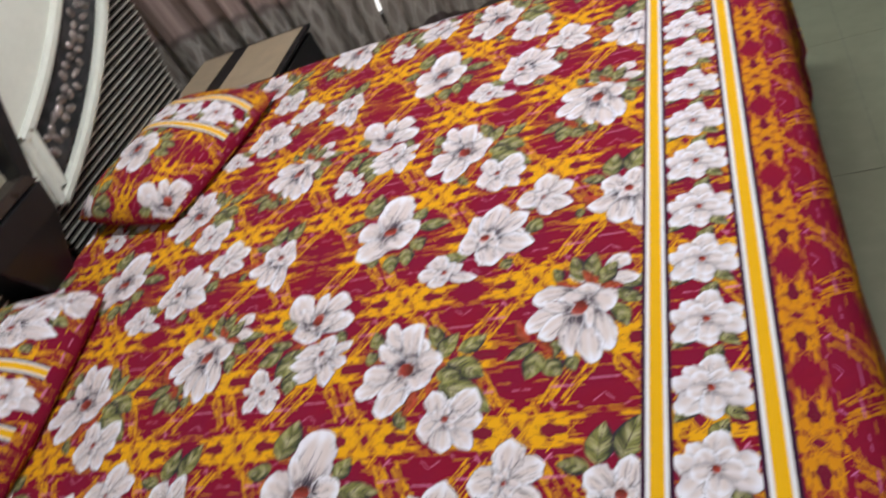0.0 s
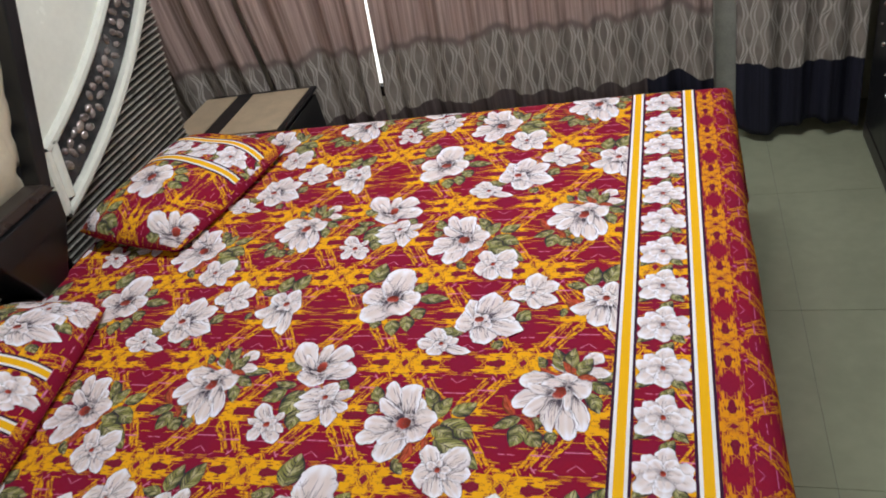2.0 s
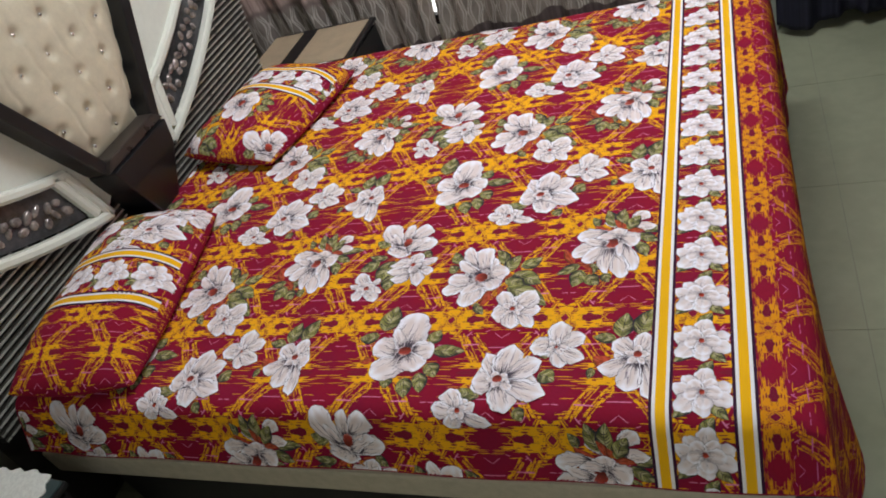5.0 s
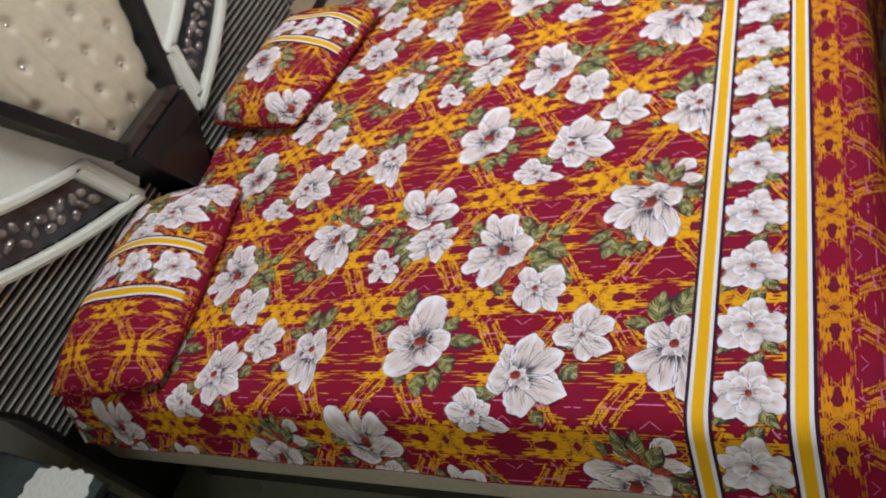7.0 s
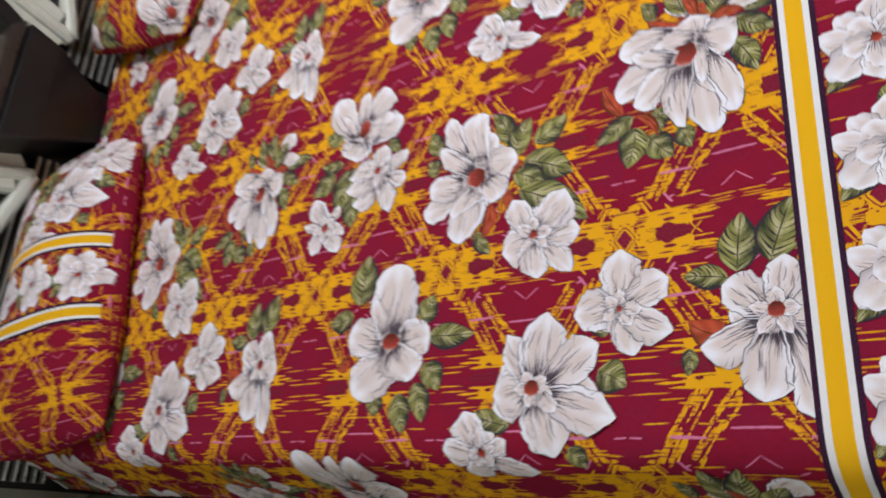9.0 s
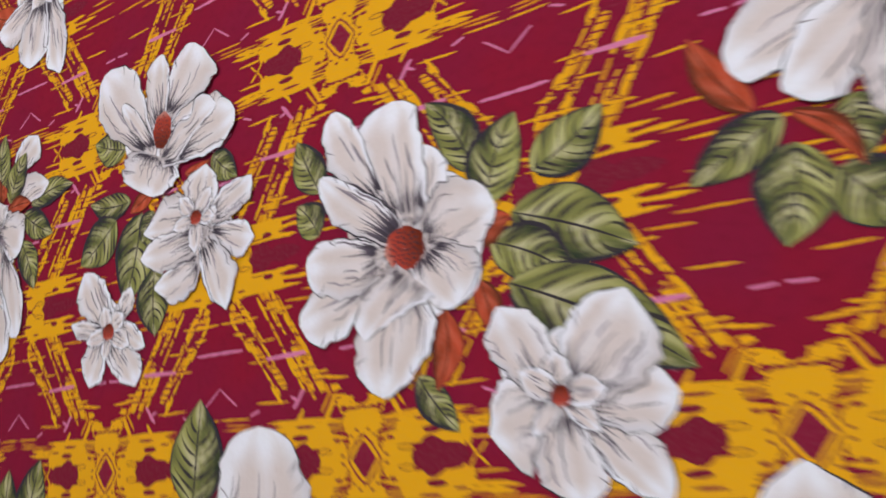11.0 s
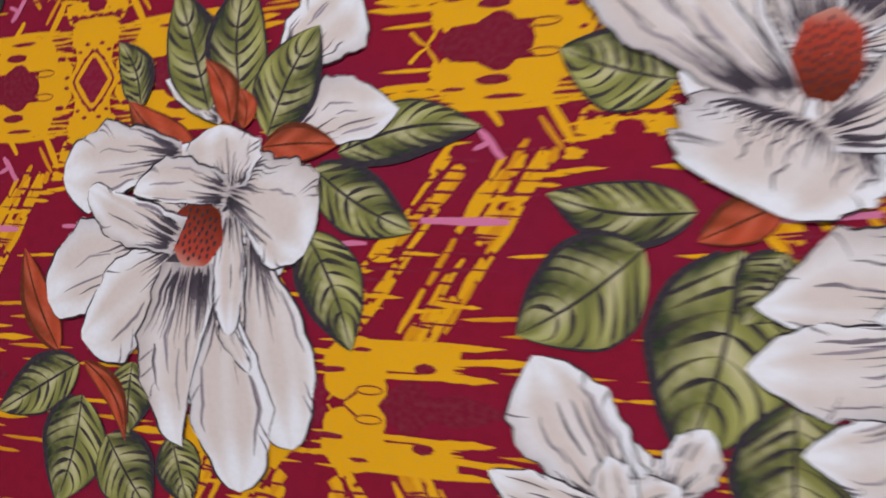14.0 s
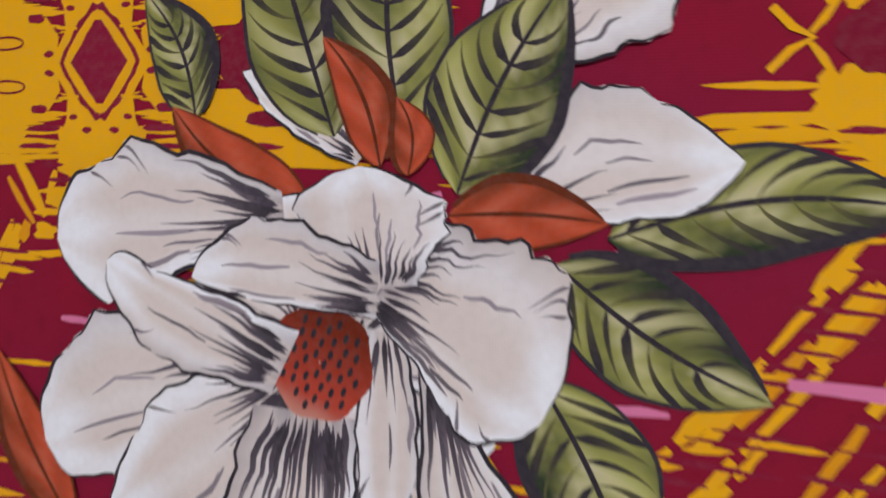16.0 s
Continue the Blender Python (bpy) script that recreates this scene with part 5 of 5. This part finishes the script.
part("back_board", extruded([(-0.90, 0.0), (0.90, 0.0), (0.90, 0.55), (1.03, 0.98), (1.10, 1.40), (-1.10, 1.40), (-1.03, 0.98), (-0.90, 0.55)], -0.10, 0.0, 0.004), BLACK_WOOD, hb)
for side in (1, -1):
    pick = (lambda o: o) if side > 0 else mirrored
    outer = arc((0.195, 0.655), (1.02, 1.09), -0.055)
    inner = arc((0.245, 0.845), (0.88, 1.18), -0.045)
    # white panel between the buttoned panel and the inlay
    part("white_panel", extruded(pick([(0.10, 0.72), (0.195, 0.66), (0.245, 0.845)] + inner[1:] + [(0.80, 1.39), (0.30, 1.39)]), 0.002, 0.050, 0.004), WHITE_LAC, hb, "glossy off-white panel")
    # moulding that frames the dark inlay
    wide = 0.036
    inlay = [(0.235, 0.705), (0.290, 0.850)] + arc((0.265, 0.835), (0.88, 1.16), -0.045)[1:] + [(1.0, 1.12)] + arc((0.205, 0.685), (1.0, 1.105), -0.055)[::-1][1:-1]
    part("inlay", extruded(pick(inlay), 0.004, 0.046), PEBBLE, hb, "black glossy pebbled inlay")
    rng = random.Random(5)
    los, his = arc((0.225, 0.715), (0.98, 1.105), -0.055, 61), arc((0.270, 0.805), (0.87, 1.135), -0.045, 61)
    for k in range(5, 60, 3):
        lo, hi = np.array(los[k]), np.array(his[k])
        for q in (0.27, 0.70):
            y, z = lo + (hi - lo) * (q + rng.uniform(-0.12, 0.12))
            bm = bmesh.new()
            m = Matrix.Translation((0.046, side * y, z)) @ Matrix.Rotation(rng.uniform(0, 3), 4, "X") @ Matrix.Diagonal((0.010, rng.uniform(0.015, 0.024), rng.uniform(0.010, 0.015), 1))
            bmesh.ops.create_icosphere(bm, subdivisions=2, radius=1.0, matrix=m)
            smooth(part("pebble", bm, GLINT, hb))
    for name, line in (("moulding", outer), ("moulding", [(0.245, 0.845)] + inner[1:]), ("moulding", [(0.195, 0.655), (0.245, 0.845)]), ("moulding", [(0.236, 0.690), (0.284, 0.858)])):
        bm = bmesh.new()
        prev = None
        for i, (y, z) in enumerate(line):
            a = np.array(line[max(0, i - 1)])
            b = np.array(line[min(len(line) - 1, i + 1)])
            d = (b - a) / np.hypot(*(b - a))
            nrm = np.array((-d[1], d[0])) * wide / 2
            ring = [bm.verts.new((x, side * (y + s * nrm[0]), z + s * nrm[1])) for x, s in ((0.04, -1), (0.062, -0.9), (0.068, -0.4), (0.068, 0.4), (0.062, 0.9), (0.04, 1))]
            if prev:
                for k in range(5):
                    bm.faces.new((prev[k], ring[k], ring[k + 1], prev[k + 1]))
            prev = ring
        bmesh.ops.recalc_face_normals(bm, faces=bm.faces)
        part(name, bm, WHITE_LAC, hb)
    # louvres: thin level strips from the moulding out to the edge
    for k in range(30):
        z = 0.44 + 0.0215 * k
        t = min(1.0, max(0.0, (z - 0.655) / 0.435))
        y0 = 0.13 if z < 0.655 else 0.20 + 0.80 * min(1.0, t * 1.02) + 0.09 * math.sin(math.pi * min(1.0, t))
        y1 = 0.885 + 0.30 * max(0.0, z - 0.55)
        if y1 - y0 < 0.03:
            continue
        bm = bmesh.new()
        add_box(bm, (0.002, min(side * y0, side * y1), z), (0.030, max(side * y0, side * y1), z + 0.0165), 0.003)
        slat = part("slat", bm, GREY_SLAT, hb)
        part("edging", box((0.028, min(side * y0, side * y1), z + 0.005), (0.0335, max(side * y0, side * y1), z + 0.010)), SILVER, slat, "silver edging strip")


def tufted():
    """Padded panel, pulled in at its buttons."""
    nu, nv = 91, 121
    s, t = np.meshgrid(np.linspace(-1, 1, nu), np.linspace(0, 1, nv), indexing="ij")
    z = 0.81 + 0.57 * t
    half = 0.125 + 0.57 * 0.52 * t
    y = s * half - 0.02
    bulge = (1 - np.abs(s) ** 6) * np.clip(1 - np.abs(2 * t - 1) ** 6, 0, 1)
    dip = np.zeros_like(y)
    for j in range(6):
        for i in range(-5, 6):
            by, bz = (i + 0.5 * (j % 2)) * 0.118, 0.855 + j * 0.092
            dip += np.exp(-((y - by) ** 2 + (z - bz) ** 2) / 0.00030)
    for i in range(-5, 6):
        dip += 0.22 * np.exp(-((y - i * 0.118 - 0.003 * np.sin(z * 60.0)) ** 2) / 0.00004)
    x = 0.070 + 0.030 * bulge - 0.014 * np.clip(dip, 0, 1)
    return np.stack([x, y, z], -1).reshape(-1, 3), np.stack([y, z], -1).reshape(-1, 2), nu, nv


pos, uvs, nu, nv = tufted()
pad = grid_mesh("padding", pos, uvs, nu, nv, BEIGE, hb)
pad["label"] = "beige leatherette padding with crystal buttons"
for j in range(6):
    for i in range(-5, 6):
        by, bz = (i + 0.5 * (j % 2)) * 0.118, 0.855 + j * 0.092
        if abs(by + 0.02) < 0.125 + (bz - 0.81) * 0.52 - 0.035:
            bm = bmesh.new()
            bmesh.ops.create_uvsphere(bm, u_segments=10, v_segments=6, radius=0.0065, matrix=Matrix.Translation((0.088, by, bz)))
            smooth(part("button", bm, CRYSTAL, pad))
PY = -0.02
part("pad_backing", extruded([(PY - 0.13, 0.80), (PY + 0.13, 0.80), (PY + 0.425, 1.39), (PY - 0.425, 1.39)], 0.003, 0.068), BLACK, hb)
for side in (1, -1):
    o = [(0.122, 0.80), (0.160, 0.785), (0.470, 1.39), (0.420, 1.39)]
    o = [(y + PY, z) for y, z in (o if side > 0 else mirrored(o))]
    part("pad_frame", extruded(o, 0.003, 0.125, 0.006), BLACK, hb)
# lighter than the black frame: light on the ledge is put into its brown
LIT_BROWN = plain("lacquer_lit_brown", (0.035, 0.027, 0.023), 0.3, 0.0, 0.25)
part("pad_ledge", extruded([(PY - 0.160, 0.782), (PY + 0.160, 0.782), (PY + 0.126, 0.815), (PY - 0.126, 0.815)], 0.003, 0.14, 0.006), LIT_BROWN, hb, "ledge of the black frame under the padding, its lit face coloured dark brown")
# the block under the padding tapers down to the mattress
bm = bmesh.new()
rings = []
for z, half, x in ((0.779, 0.165, 0.150), (0.70, 0.140, 0.150), (0.545, 0.055, 0.115)):
    rings.append([bm.verts.new(p) for p in ((0.003, PY - half, z), (x, PY - half * 0.9, z), (x, PY + half * 0.9, z), (0.003, PY + half, z))])
for a, b in zip(rings, rings[1:]):
    for k in range(4):
        bm.faces.new((a[k], a[(k + 1) % 4], b[(k + 1) % 4], b[k]))
bm.faces.new(rings[0])
bm.faces.new(rings[-1][::-1])
bmesh.ops.recalc_face_normals(bm, faces=bm.faces)
bmesh.ops.bevel(bm, geom=list(bm.edges), offset=0.006, segments=2, affect="EDGES", profile=0.6)
part("centre_block", bm, BLACK, hb, "black tapering block under the padding")


# ---- bedside tables ----
def bedside(place, label):
    ob = empty("bedside_table", place, label, "bedside table", group="bedside tables")
    part("body", box((-0.02, -0.19, 0.0), (0.46, 0.19, 0.485), 0.006), BLACK, ob)
    part("top", box((-0.03, -0.20, 0.487), (0.48, 0.20, 0.502), 0.004), BLACK, ob)
    for k in range(2):
        d = part("drawer", box((0.461, -0.18, 0.05 + k * 0.22), (0.475, 0.18, 0.255 + k * 0.22), 0.004), BLACK, ob)
        bm = bmesh.new()
        bmesh.ops.create_uvsphere(bm, u_segments=10, v_segments=6, radius=0.013, matrix=Matrix.Translation((0.485, 0, 0.155 + k * 0.22)))
        smooth(part("knob", bm, CRYSTAL, d))
    return ob


far = bedside((-0.06, 2.03, 0), "black bedside table with inset cream top panels")
part("top_panel", box((0.20, -0.17, 0.503), (0.46, 0.17, 0.508), 0.002), CREAM_TOP, far, "cream laminate panel")
part("top_panel", box((-0.03, -0.17, 0.503), (0.12, 0.17, 0.508), 0.002), CREAM_TOP, far)
near = bedside((-0.10, -0.212, 0), "black bedside table with a dark greenish glass top")
near.rotation_euler.z = radians(-5)
DARK_GLASS = plain("dark_green_glass", (0.035, 0.055, 0.055), 0.06, 0.0, 0.2, 4.0)
part("glass_top", box((-0.025, -0.195, 0.503), (0.475, 0.195, 0.509), 0.002), DARK_GLASS, near, "dark greenish glass plate")
LACE = plain("white_lace", (0.66, 0.67, 0.62), 0.8, 0.0, 0.12, 120.0, 0.4)
doily = empty("doily", (0.235, -0.128, 0.5095), "white scalloped lace doily on the bedside table", "doily")
bm = bmesh.new()
n = 72
rim = []
for k in range(n):
    a = 2 * math.pi * k / n
    r = 1 + 0.05 * math.cos(a * 16)
    ca, sa = math.cos(a), math.sin(a)
    q = (abs(ca) ** 5 + abs(sa) ** 5) ** -0.2
    rim.append((0.125 * r * q * ca, 0.088 * r * q * sa))
lo = [bm.verts.new((x, y, 0.0)) for x, y in rim]
hi = [bm.verts.new((x, y, 0.003)) for x, y in rim]
bm.faces.new(hi)
for k in range(n):
    bm.faces.new((lo[k], lo[(k + 1) % n], hi[(k + 1) % n], hi[k]))
part("lace", bm, LACE, doily)
